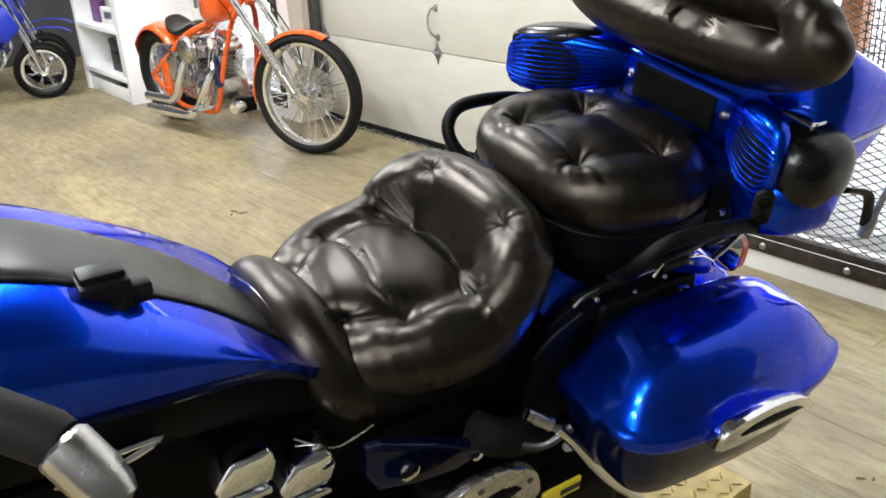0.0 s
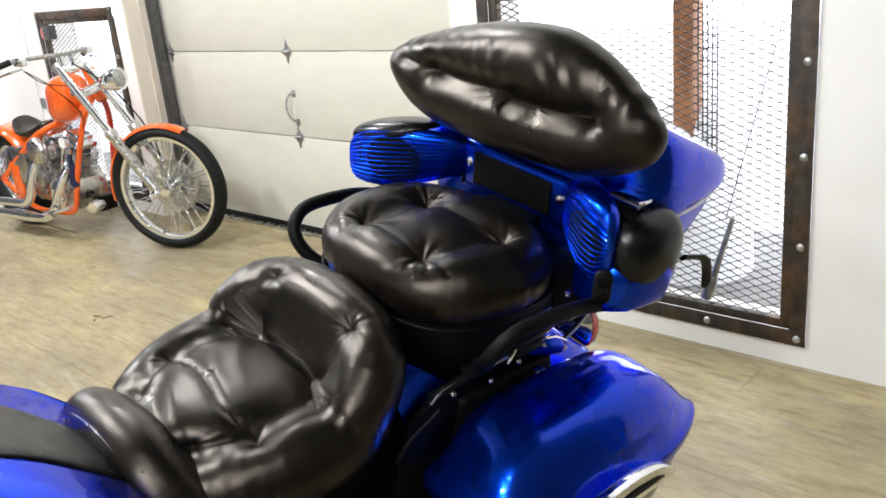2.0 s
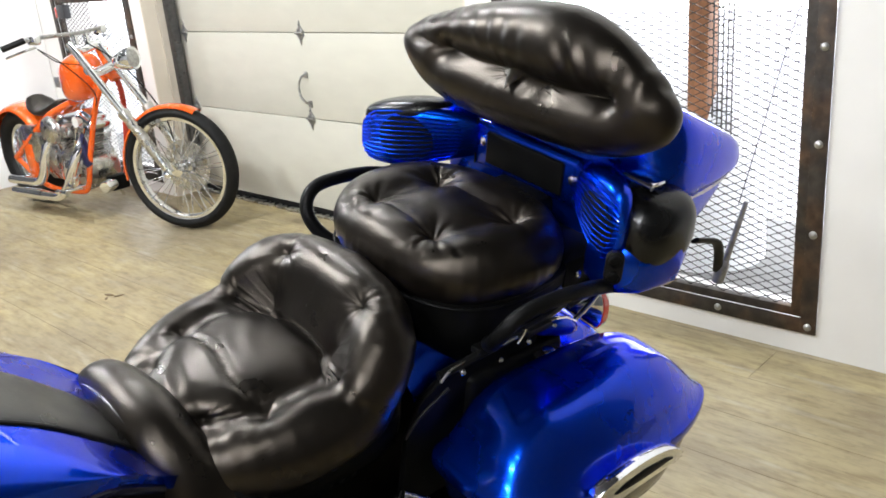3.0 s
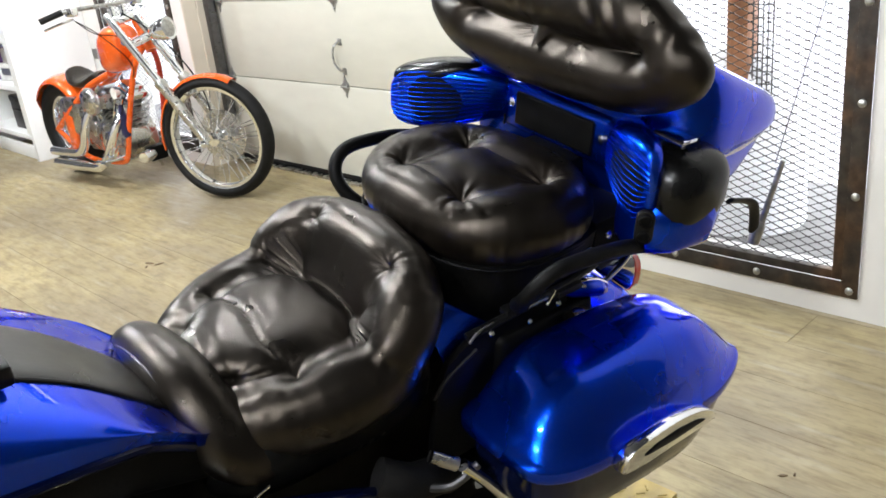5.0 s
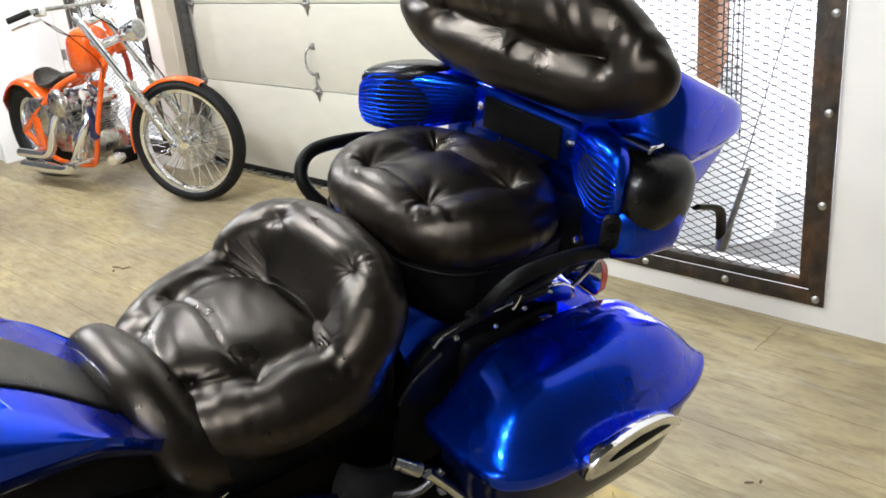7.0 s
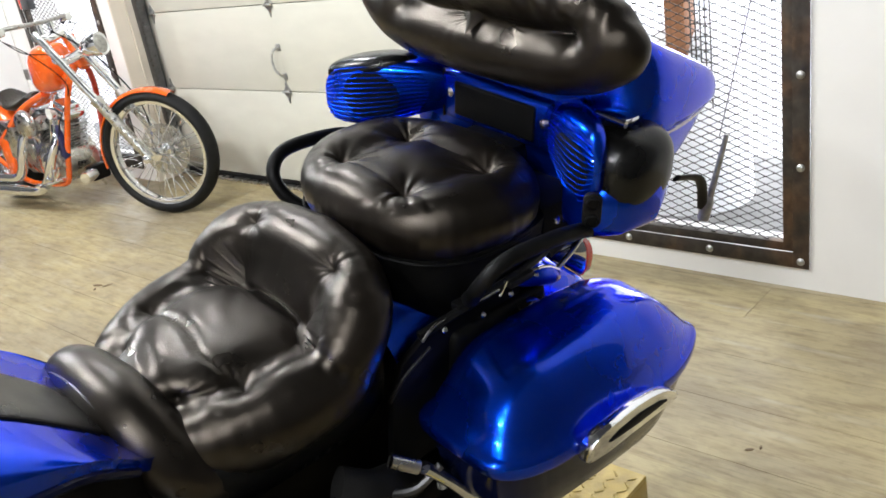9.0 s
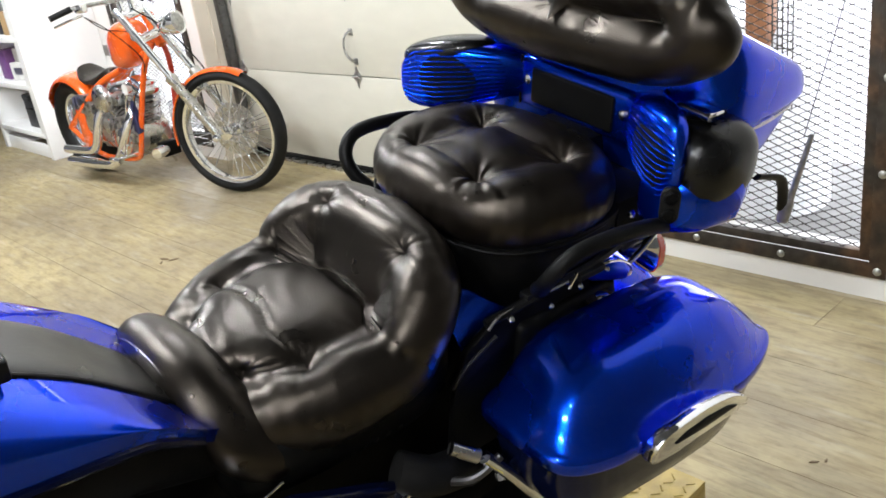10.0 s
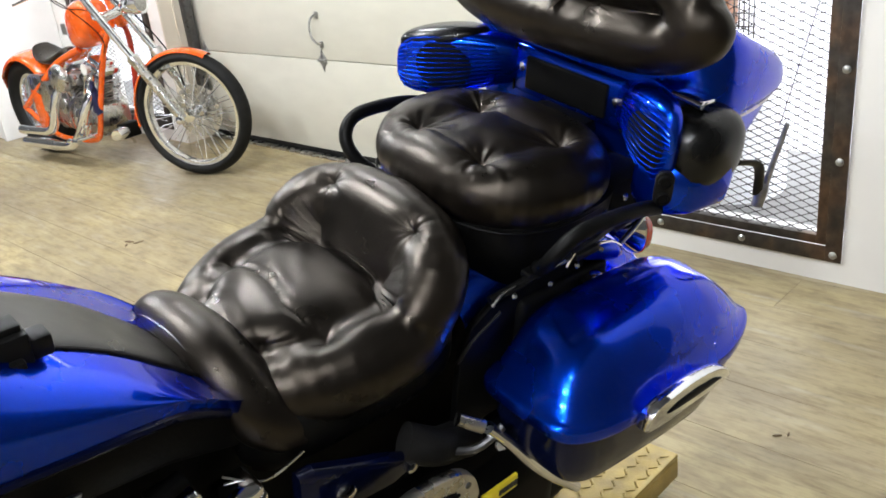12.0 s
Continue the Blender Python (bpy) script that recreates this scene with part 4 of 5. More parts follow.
def pod(sign):
    """A speaker pod: ribbed blue face, rounded end, and a black armrest pad capping it."""
    if sign > 0:
        path = [(0.100, 1.150, 1.066, 0.036, 0.034), (0.130, 1.126, 1.068, 0.036, 0.042), (0.165, 1.100, 1.067, 0.034, 0.054), (0.200, 1.080, 1.063, 0.030, 0.062), (0.228, 1.068, 1.062, 0.024, 0.060), (0.242, 1.066, 1.062, 0.018, 0.051), (0.250, 1.066, 1.062, 0.011, 0.036), (0.253, 1.067, 1.062, 0.005, 0.018)]
        wide, mid_x, mid_z = 0.925, 0.197, 1.058
    else:
        path = [(0.110, 1.150, 1.066, 0.036, 0.034), (0.140, 1.122, 1.064, 0.036, 0.041), (0.180, 1.085, 1.058, 0.034, 0.052), (0.225, 1.058, 1.050, 0.030, 0.057), (0.265, 1.044, 1.044, 0.025, 0.053), (0.288, 1.040, 1.038, 0.019, 0.042), (0.300, 1.040, 1.037, 0.012, 0.030), (0.304, 1.041, 1.037, 0.005, 0.014)]
        wide, mid_x, mid_z = 1.10, 0.208, 1.052
    keys = [r[0] for r in path]

    def at(x, m):
        return float(np.interp(x, keys, [r[m] for r in path]))

    rows = []
    for x, y, z, d, h in path:
        rows.append([V3((sign * x, y + d * 0.55 + d * power(math.cos(2 * math.pi * j / 40), 0.6), z + h * power(math.sin(2 * math.pi * j / 40), 0.6))) for j in range(40)])
    p = part("speaker_pod", grid(rows, True, True), "blue_paint", bike, "metallic blue speaker pod beside the passenger", smooth=60)

    def face(x, z, proud):
        t = max(-0.98, min(0.98, (z - at(x, 2)) / at(x, 4)))
        d = at(x, 3)
        return V3((sign * x, at(x, 1) + d * 0.55 - d * (1 - abs(t) ** 3.3333) ** 0.3 - proud, z))

    # ribs of the grille, bowed over the face
    for k in range(12):
        v = -0.84 + 1.68 * k / 11
        a0, a1 = 0.128 + 0.02 * abs(v) ** 2, (0.268 - 0.02 * abs(v) ** 3) * wide
        pts = []
        for q in range(11):
            x = a0 + (a1 - a0) * q / 10
            pts.append(face(x, at(x, 2) + v * at(x, 4), 0.0012))
        part("grille_rib", tube(pts, 0.0017, 6), "blue_paint", p)
    rings = [[face(mid_x + 0.044 * q * math.cos(w), mid_z + 0.041 * q * math.sin(w), 0.0014) for w in [2 * math.pi * k / 28 for k in range(28)]] for q in (0.05, 0.3, 0.55, 0.8, 1.0)]
    part("speaker_cone", grid(rings, True, True), "engine_black", p, "dark round speaker behind the ribs")
    if sign > 0:
        part("pod_base", loft_y([(1.062, 0.222, 1.000, 0.020, 0.022), (1.070, 0.226, 0.996, 0.036, 0.036), (1.10, 0.230, 1.000, 0.052, 0.046), (1.16, 0.233, 1.000, 0.060, 0.048), (1.22, 0.218, 1.000, 0.050, 0.044), (1.27, 0.19, 1.00, 0.030, 0.030)], 32, 0.6), "blue_paint", p, smooth=60)
    if sign > 0:
        q = Matrix.Translation((0.250, 1.060, 1.008)) @ pose(0, 0, 0, 0, 0, 42)
        plate = part("socket_plate", moved(prism([(0.013 * math.cos(w), 0.014 * (1 if math.sin(w) > 0 else -1) + 0.013 * math.sin(w)) for w in [2 * math.pi * (k + 0.5) / 24 for k in range(24)]], 0.010, (0, 0, 0), 0.002), q), "black_plastic", p, "black plate with two round sockets")
        for z in (-0.013, 0.013):
            part("socket", moved(lathe([(0.0098, 0), (0.0098, 0.005), (0.0075, 0.006), (0.0070, 0.002)], 20), q @ Matrix.Translation((0, -0.005, z)) @ pose(0, 0, 0, 90)), "engine_black", plate)
    part("armrest_pad", pad_geo(sign), "gloss_black", p, "smooth black armrest pad", smooth=180)
    return p


def pad_geo(sign):
    """A smooth cap on the pod: a dome over the near shoulder, or a long low pad along the top."""
    c, r, e = ((0.236, 1.148, 1.046), (0.056, 0.072, 0.058), 0.72) if sign > 0 else ((0.238, 1.090, 1.086), (0.070, 0.046, 0.026), 0.80)
    rows = []
    for i in range(25):
        v = math.pi * (i / 24 - 0.5)
        rows.append([V3((sign * (c[0] + r[0] * power(math.cos(v), e) * power(math.cos(u), e)), c[1] + r[1] * power(math.cos(v), e) * power(math.sin(u), e) - (0.0 if sign > 0 else 0.35 * r[0] * power(math.cos(v), e) * power(math.cos(u), e)),
                     c[2] + r[2] * power(math.sin(v), e) - (0.10 if sign > 0 else 0.22) * r[0] * power(math.cos(v), e) * power(math.cos(u), e))) for u in [2 * math.pi * k / 40 for k in range(40)]])
    return grid(rows, True, True)


pod(1)
pod(-1)
_band = part("trunk_front_panel", box(0.245, 0.03, 0.084, (0, 1.152, 1.060), 0.012, 3), "blue_paint", bike, "metallic blue panel between the pods")
part("black_inset", box(0.168, 0.008, 0.056, (-0.004, 1.1365, 1.060), 0.0035, 3), "vinyl_black", _band, "matt black inset")
for _s in (1, -1):
    part("panel_screw", moved(lathe([(0.0085, 0), (0.0085, 0.003), (0.004, 0.005)], 14), Matrix.Translation((_s * 0.099, 1.1375, 1.066)) @ pose(0, 0, 0, 90)), "chrome", _band, "small chrome screw")
    part("panel_joint", box(0.0022, 0.004, 0.080, (_s * 0.114, 1.1365, 1.062)), "engine_black", _band)
part("trunk_rack", join(box(0.34, 0.26, 0.07, (0, 1.19, 0.945), 0.02), box(0.12, 0.12, 0.08, (0, 1.10, 0.985), 0.02)), "engine_black", bike, "black carrier under the trunk")

# grab rails, tail, antenna
for _s in (1, -1):
    part("grab_rail", tube(smooth_path([(_s * 0.208, 1.19, 0.925), (_s * 0.232, 1.12, 0.952), (_s * 0.244, 1.02, 0.985), (_s * 0.243, 0.93, 0.995), (_s * 0.238, 0.885, 0.988), (_s * 0.226, 0.866, 0.962), (_s * 0.203, 0.874, 0.930), (_s * 0.17, 0.905, 0.90)], 7), 0.0112, 14), "vinyl_black", bike, "thick black passenger grab rail", smooth=60)
part("rear_fender", grid([[V3((0.146 * power(math.sin(a), 0.7), y, z0 + 0.0 - (0.16 if abs(math.sin(a)) > 0.99 else 0.09 * (1 - math.cos(a))))) for a in [math.pi * (k / 24 - 0.5) for k in range(25)]] for y, z0 in ((0.80, 0.875), (0.84, 0.895), (0.90, 0.905), (1.02, 0.900), (1.12, 0.865), (1.22, 0.80), (1.32, 0.70), (1.38, 0.60))]), "blue_paint", bike, "metallic blue rear mudguard", smooth=60)
part("bag_mount", join(tube(smooth_path([(0.16, 0.82, 0.875), (0.172, 0.92, 0.892), (0.170, 1.02, 0.898), (0.155, 1.12, 0.905), (0.15, 1.2, 0.93)], 6), 0.007, 8), rod((0.165, 1.08, 0.895), (0.19, 1.20, 0.955), 0.008), rod((0.155, 0.95, 0.89), (0.175, 0.99, 0.945), 0.008),
                       box(0.02, 0.05, 0.012, (0.175, 1.0, 0.893), 0.003), box(0.018, 0.035, 0.012, (0.165, 0.9, 0.893), 0.003), tube(smooth_path([(0.165, 0.76, 0.80), (0.178, 0.775, 0.84), (0.182, 0.82, 0.868)], 6), 0.003, 8)), "black_plastic", bike, "black pannier brackets")
part("bracket_edge", tube(smooth_path([(0.168, 0.818, 0.870), (0.168, 0.830, 0.880), (0.168, 0.846, 0.886), (0.168, 0.876, 0.887)], 6), 0.0022, 8), "alloy", bike, "thin bright edge of a bracket")
# added black box that fills in the shade between mudguard and pannier
part("bag_guard", box(0.04, 0.20, 0.16, (0.158, 0.97, 0.775), 0.015, 3), "engine_black", bike, "black filler for the shade between mudguard and pannier")
# dark covers, their near black also draws the shade ahead of the panniers
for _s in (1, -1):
    part("side_guard", prism([(0.76, 0.66), (0.765, 0.80), (0.785, 0.845), (0.83, 0.872), (0.90, 0.880), (1.02, 0.876), (1.02, 0.66)], 0.014, (_s * 0.158, 0, 0), 0.005, "x"), "engine_black", bike, "black side guard ahead of the pannier, with the shade there in its colour")
_sig = part("turn_signal", loft_y([(1.008, 0.160, 0.876, 0.005, 0.004), (1.016, 0.160, 0.876, 0.016, 0.011), (1.045, 0.160, 0.872, 0.022, 0.018), (1.080, 0.160, 0.860, 0.022, 0.018), (1.100, 0.160, 0.850, 0.016, 0.013), (1.108, 0.160, 0.846, 0.006, 0.005)], 24, 0.8), "blue_paint", bike, "small blue turn signal housing with chrome trim", smooth=60)
part("signal_trim", tube(smooth_path([(0.172, 1.010, 0.884), (0.172, 1.036, 0.888), (0.172, 1.070, 0.880), (0.172, 1.098, 0.862)], 6), 0.0028, 8), "chrome", _sig, "curved chrome trim")
part("trunk_strut", tube(smooth_path([(0.166, 1.086, 0.842), (0.166, 1.102, 0.858), (0.166, 1.120, 0.868), (0.164, 1.142, 0.876), (0.160, 1.168, 0.888)], 6), 0.0048, 10), "chrome", bike, "bright bent strut below the trunk")
part("fender_strip", rod((0.178, 0.910, 0.896), (0.178, 0.955, 0.895), 0.0032, 8), "chrome", bike, "short chrome strip on a bracket")
part("fender_strip", rod((0.178, 0.958, 0.882), (0.178, 0.972, 0.902), 0.0030, 8), "chrome", bike, "short chrome strip on a bracket")
part("upper_strip", rod((0.172, 1.018, 0.934), (0.172, 1.048, 0.941), 0.0034, 8), "chrome", bike, "short chrome strip under the rail")
for _x, _y, _z, _r in ((0.176, 1.078, 0.957, 0.006), (0.180, 1.031, 0.886, 0.0045), (0.178, 0.979, 0.877, 0.005), (0.176, 0.924, 0.867, 0.0045), (0.174, 0.851, 0.877, 0.005)):
    part("bracket_bolt", moved(lathe([(_r, 0), (_r, 0.004), (_r * 0.6, 0.006)], 12), Matrix.Translation((_x, _y, _z)) @ pose(0, 0, 0, 0, 70)), "chrome", bike)
_tail = part("tail_light", loft_y([(1.168, 0.146, 0.846, 0.020, 0.030), (1.174, 0.147, 0.844, 0.024, 0.036), (1.188, 0.148, 0.842, 0.022, 0.033), (1.196, 0.148, 0.840, 0.012, 0.020)], 24, 0.8), "red_lens", bike, "red rear lamp in a chrome shell")
part("lamp_shell", loft_y([(1.118, 0.138, 0.868, 0.010, 0.012), (1.145, 0.142, 0.858, 0.020, 0.028), (1.163, 0.145, 0.849, 0.025, 0.036), (1.170, 0.146, 0.847, 0.025, 0.037)], 24, 0.8), "chrome", _tail, "chrome lamp shell")
_ant = part("antenna", join(tube([(0.187, 1.50, 0.800), (0.189, 1.503, 0.835), (0.190, 1.505, 0.845)], [0.011, 0.012, 0.008], 12), tube([(0.190, 1.505, 0.83), (0.198, 1.515, 0.965)], [0.0065, 0.0045], 10)), "galvanised", bike, "folding radio antenna with a black base")
part("whip", rod((0.185, 1.515, 0.955), (0.185, 1.56, 1.30), 0.0011, 6), "dark_alloy", _ant)
part("antenna_bracket", tube(smooth_path([(0.19, 1.38, 0.925), (0.195, 1.45, 0.90), (0.185, 1.495, 0.825)], 6), 0.009, 10, flat=0.5), "black_plastic", _ant, "black bracket")

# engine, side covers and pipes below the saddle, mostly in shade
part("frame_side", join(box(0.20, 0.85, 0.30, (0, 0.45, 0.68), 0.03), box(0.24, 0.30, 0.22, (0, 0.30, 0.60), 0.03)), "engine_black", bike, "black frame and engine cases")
for _y, _z in ((0.336, 0.815), (0.412, 0.772)):
    part("rocker_cover", join(prism([(-0.040, -0.012), (-0.018, 0.022), (0.030, 0.024), (0.036, 0.004), (0.030, -0.026), (-0.034, -0.028)], 0.05, (0.155, _y, _z), 0.006, "x"), box(0.052, 0.058, 0.010, (0.158, _y - 0.002, _z - 0.036), 0.003)), "chrome", bike, "chrome rocker cover")
_cov = part("side_cover", loft_y([(0.488, 0.172, 0.752, 0.010, 0.026), (0.505, 0.180, 0.742, 0.014, 0.044), (0.56, 0.184, 0.724, 0.015, 0.038), (0.62, 0.184, 0.706, 0.014, 0.028), (0.655, 0.180, 0.694, 0.010, 0.016)], 48, 0.7), "navy_paint", bike, "small dark blue side cover")
part("cover_bolt", moved(lathe([(0.014, 0), (0.014, 0.005), (0.008, 0.007)], 14), Matrix.Translation((0.198, 0.541, 0.729)) @ pose(0, 0, 0, 0, 90)), "chrome", _cov)
part("cover_bolt", moved(lathe([(0.009, 0), (0.009, 0.006), (0.005, 0.008)], 14), Matrix.Translation((0.191, 0.655, 0.694)) @ pose(0, 0, 0, 0, 90)), "chrome", _cov)
part("hose", tube(smooth_path([(0.17, 0.66, 0.72), (0.19, 0.70, 0.70), (0.18, 0.76, 0.67), (0.15, 0.80, 0.62)], 6), 0.028, 14), "rubber", bike, "black rubber hose")
part("passenger_board", join(prism([(p.x, p.y) for p in smooth_path([(y, z, 0) for y, z in ((0.575, 0.742), (0.61, 0.745), (0.66, 0.737), (0.690, 0.718), (0.704, 0.690), (0.702, 0.660), (0.64, 0.63), (0.52, 0.64), (0.50, 0.70))], 4, True)], 0.018, (0.265, 0, 0), 0.005, "x")), "alloy", bike, "polished passenger footboard shield")
part("shield_slot", prism([(0.585, 0.705), (0.64, 0.712), (0.668, 0.702), (0.635, 0.692), (0.59, 0.690)], 0.006, (0.276, 0, 0), 0.002, "x"), "engine_black", bike)
for _y, _z in ((0.60, 0.730), (0.682, 0.706)):
    part("shield_screw", moved(lathe([(0.005, 0), (0.005, 0.002), (0.002, 0.003)], 10), Matrix.Translation((0.274, _y, _z)) @ pose(0, 0, 0, 0, 90)), "dark_alloy", bike)
part("exhaust_pipe", tube(smooth_path([(0.235, 0.755, 0.735), (0.240, 0.796, 0.684), (0.242, 0.840, 0.622), (0.242, 0.890, 0.560), (0.240, 0.98, 0.465)], 7), 0.0095, 12), "chrome", bike, "chrome guard bar")
part("linkage_rod", rod((0.215, 0.715, 0.76), (0.235, 0.745, 0.742), 0.010), "alloy", bike, "bright linkage rod")
part("shift_lever", tube(smooth_path([(0.20, 0.70, 0.70), (0.23, 0.74, 0.70), (0.24, 0.78, 0.725)], 5), 0.006, 8), "dark_alloy", bike, "bent bright lever")
part("brace_rod", rod((0.22, 0.80, 0.66), (0.2, 0.9, 0.6), 0.008), "alloy", bike)
part("wire", tube(smooth_path([(0.14, 0.41, 0.80), (0.17, 0.45, 0.792), (0.175, 0.50, 0.81)], 5), 0.0015, 6), "alloy", bike, "thin bare wire")
_tagp = part("service_tag", box(0.006, 0.070, 0.026, (0.268, 0.752, 0.640), 0.002), "yellow_tag", bike, "small yellow plastic tag with dark print")
for _k in range(5):
    part("print_bar", box(0.002, 0.006, 0.010, (0.2712, 0.752 + 0.0075 * _k, 0.640)), "ink", _tagp)

# handlebar end by the tank, forks and wheels
part("handlebar", tube(smooth_path([(0, -0.30, 1.12), (0.10, -0.29, 1.20), (0.22, -0.15, 1.23), (0.29, 0.02, 1.185), (0.35, 0.105, 1.168)], 6), 0.011, 12), "chrome", bike, "chrome handlebar")
_grip = part("hand_grip", tube([(0.325, 0.070, 1.174), (0.332, 0.080, 1.172), (0.385, 0.136, 1.152), (0.392, 0.142, 1.149)], [0.0165, 0.019, 0.019, 0.017], 18), "rubber", bike, "black rubber hand grip")
part("bar_end", moved(lathe([(0.016, 0), (0.0195, 0.004), (0.0195, 0.03), (0.018, 0.045), (0.013, 0.055), (0.004, 0.058)], 20), along_z((0.391, 0.141, 1.150), (0.43, 0.165, 1.120))), "alloy", _grip, "polished metal bar end")
part("tank_bracket", tube(smooth_path([(0.165, 0.145, 0.900), (0.165, 0.20, 0.905), (0.165, 0.252, 0.905), (0.165, 0.215, 0.890), (0.165, 0.165, 0.884), (0.165, 0.145, 0.892)], 4), 0.005, 8), "chrome", bike, "bent chrome bracket under the tank")


def wheel_geo(r, w, rim):
    tyre = lathe([(rim, -w * 0.32), (rim + 0.3 * (r - rim), -w * 0.5), (r - 0.035, -w * 0.47), (r - 0.012, -w * 0.3), (r, 0), (r - 0.012, w * 0.3), (r - 0.035, w * 0.47), (rim + 0.3 * (r - rim), w * 0.5), (rim, w * 0.32)], 48, True)
    return tyre


LIFT = 0.12
for _y, _r, _w, _n in ((1.08, 0.32, 0.17, "rear_wheel"), (-0.62, 0.33, 0.13, "front_wheel")):
    _wheel = part(_n, moved(lathe([(0.05, -0.05), (0.06, -0.03), (0.20, -0.02), (0.215, -0.045), (0.235, -0.045), (0.235, 0.045), (0.215, 0.045), (0.20, 0.02), (0.06, 0.03), (0.05, 0.05)], 40), pose(0, _y, LIFT + 0.016 + _r, 0, 90)), "dark_alloy", bike, "dark cast wheel")
    part("tyre", moved(wheel_geo(_r, _w, 0.23), pose(0, _y, LIFT + 0.016 + _r, 0, 90)), "rubber", _wheel, "black road tyre", smooth=60)
for _s in (1, -1):
    part("fork_leg", rod((_s * 0.10, -0.64, 0.46), (_s * 0.10, -0.28, 1.12), 0.026, 14), "chrome", bike)
    part("swing_arm", rod((_s * 0.11, 0.55, 0.45), (_s * 0.11, 1.08, 0.456), 0.024, 10), "engine_black", bike)
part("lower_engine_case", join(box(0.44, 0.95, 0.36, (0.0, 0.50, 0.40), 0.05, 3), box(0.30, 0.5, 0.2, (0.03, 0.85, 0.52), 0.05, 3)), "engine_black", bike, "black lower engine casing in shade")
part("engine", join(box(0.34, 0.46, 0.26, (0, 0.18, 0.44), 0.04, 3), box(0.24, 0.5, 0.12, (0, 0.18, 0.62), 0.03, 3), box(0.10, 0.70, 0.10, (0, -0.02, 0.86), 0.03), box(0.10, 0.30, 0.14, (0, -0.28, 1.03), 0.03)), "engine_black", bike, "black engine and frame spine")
part("side_stand", tube([(0.10, 0.33, 0.36), (0.20, 0.27, 0.24), (0.256, 0.24, 0.178)], [0.014, 0.012, 0.016], 10), "dark_alloy", bike, "steel side stand")

# ---- lift under the blue motorcycle ----
lift = thing("motorcycle_lift", pose(-1.13, 0.35, 0), "yellow diamond-plate motorcycle lift platform lying on the floor", "motorcycle lift")
part("deck", box(0.62, 2.2, 0.012, (0, 0, LIFT - 0.006), 0.002), "yellow_plate", lift, "worn yellow tread plate")
part("deck_rim", join(box(0.012, 2.2, 0.05, (0.304, 0, LIFT - 0.037), 0.002), box(0.012, 2.2, 0.05, (-0.304, 0, LIFT - 0.037), 0.002), box(0.596, 0.012, 0.05, (0, 1.094, LIFT - 0.037), 0.002)), "yellow_plate", lift)
part("base_frame", join(box(0.5, 1.9, 0.06, (0, 0, 0.03), 0.005)), "engine_black", lift, "black steel base")
_tread = []
for _i in range(15):
    for _j in range(16):
        _x, _y = -0.29 + 0.0415 * _i, 0.72 + 0.0235 * _j
        _t = box(0.020, 0.005, 0.0018, (0, 0, 0), 0.0008, 1)
        _tread.append(moved(_t, pose(_x, _y, LIFT + 0.001, 0, 0, 45 if (_i + _j) % 2 else -45)))
tagged(part("tread", join(*_tread), "yellow_plate", lift), "raised diamond treads", kind="stuff")

# ---- the orange chopper by the garage door ----
# x forward, y to its own left, z up
CHOP = pose(-6.115, 2.169, 0, 0, 0, 5.5)
chop = thing("chopper_motorcycle", CHOP, "orange custom chopper with chrome engine parked beside the garage door", "motorcycle")
STEER = 21.0
FRONT = pose(1.893, 0.015, 0.345, 0, 0, STEER)


def wire_wheel(name, parent, m, r, w, rim_r, spokes, hub_w, label):
    """A tyre, a rim, a hub and crossed wire spokes; it turns about its own y axis."""
    turn = pose(0, 0, 0, 90)
    wheel = part(name, moved(lathe([(rim_r - 0.004, -w * 0.30), (rim_r - 0.018, -w * 0.28), (rim_r - 0.024, -w * 0.12), (rim_r - 0.024, w * 0.12), (rim_r - 0.018, w * 0.28), (rim_r - 0.004, w * 0.30), (rim_r + 0.006, w * 0.32), (rim_r + 0.006, -w * 0.32)], 64, True), turn), "chrome", parent, label, m=m)
    part("tyre", moved(lathe([(rim_r, -w * 0.34), (rim_r + 0.35 * (r - rim_r), -w * 0.49), (r - 0.030, -w * 0.47), (r - 0.010, -w * 0.30), (r - 0.002, -w * 0.12), (r, 0), (r - 0.002, w * 0.12), (r - 0.010, w * 0.30), (r - 0.030, w * 0.47), (rim_r + 0.35 * (r - rim_r), w * 0.49), (rim_r, w * 0.34)], 72, True), turn), "rubber", wheel, "black rubber tyre", smooth=60)
    part("hub", moved(lathe([(0.012, -hub_w), (0.036, -hub_w * 0.95), (0.038, -hub_w * 0.7), (0.024, -hub_w * 0.5), (0.022, hub_w * 0.5), (0.038, hub_w * 0.7), (0.036, hub_w * 0.95), (0.012, hub_w)], 24), turn), "chrome", wheel, "chrome hub")
    for side in (1, -1):
        me = mesh_of("spoke", tube([(0.034, 0, 0), (rim_r - 0.02, 0, 0)], 0.0024, 5), "chrome", 0)
        for k in range(spokes // 2):
            a = 2 * math.pi * k / (spokes // 2) + (0.09 if side > 0 else 0)
            sweep = 0.62 if k % 2 else -0.62
            p = Vector((0.034 * math.cos(a), side * hub_w * 0.82, 0.034 * math.sin(a)))
            q = Vector(((rim_r - 0.02) * math.cos(a + sweep * 0.55), 0, (rim_r - 0.02) * math.sin(a + sweep * 0.55)))
            s = new("spoke", me)
            s.parent = wheel
            d = q - p
            s.matrix_basis = Matrix.Translation(p - d.normalized() * 0.034) @ d.to_track_quat("X", "Z").to_matrix().to_4x4() @ Matrix.Diagonal((d.length / (rim_r - 0.054), 1, 1, 1))
    return wheel


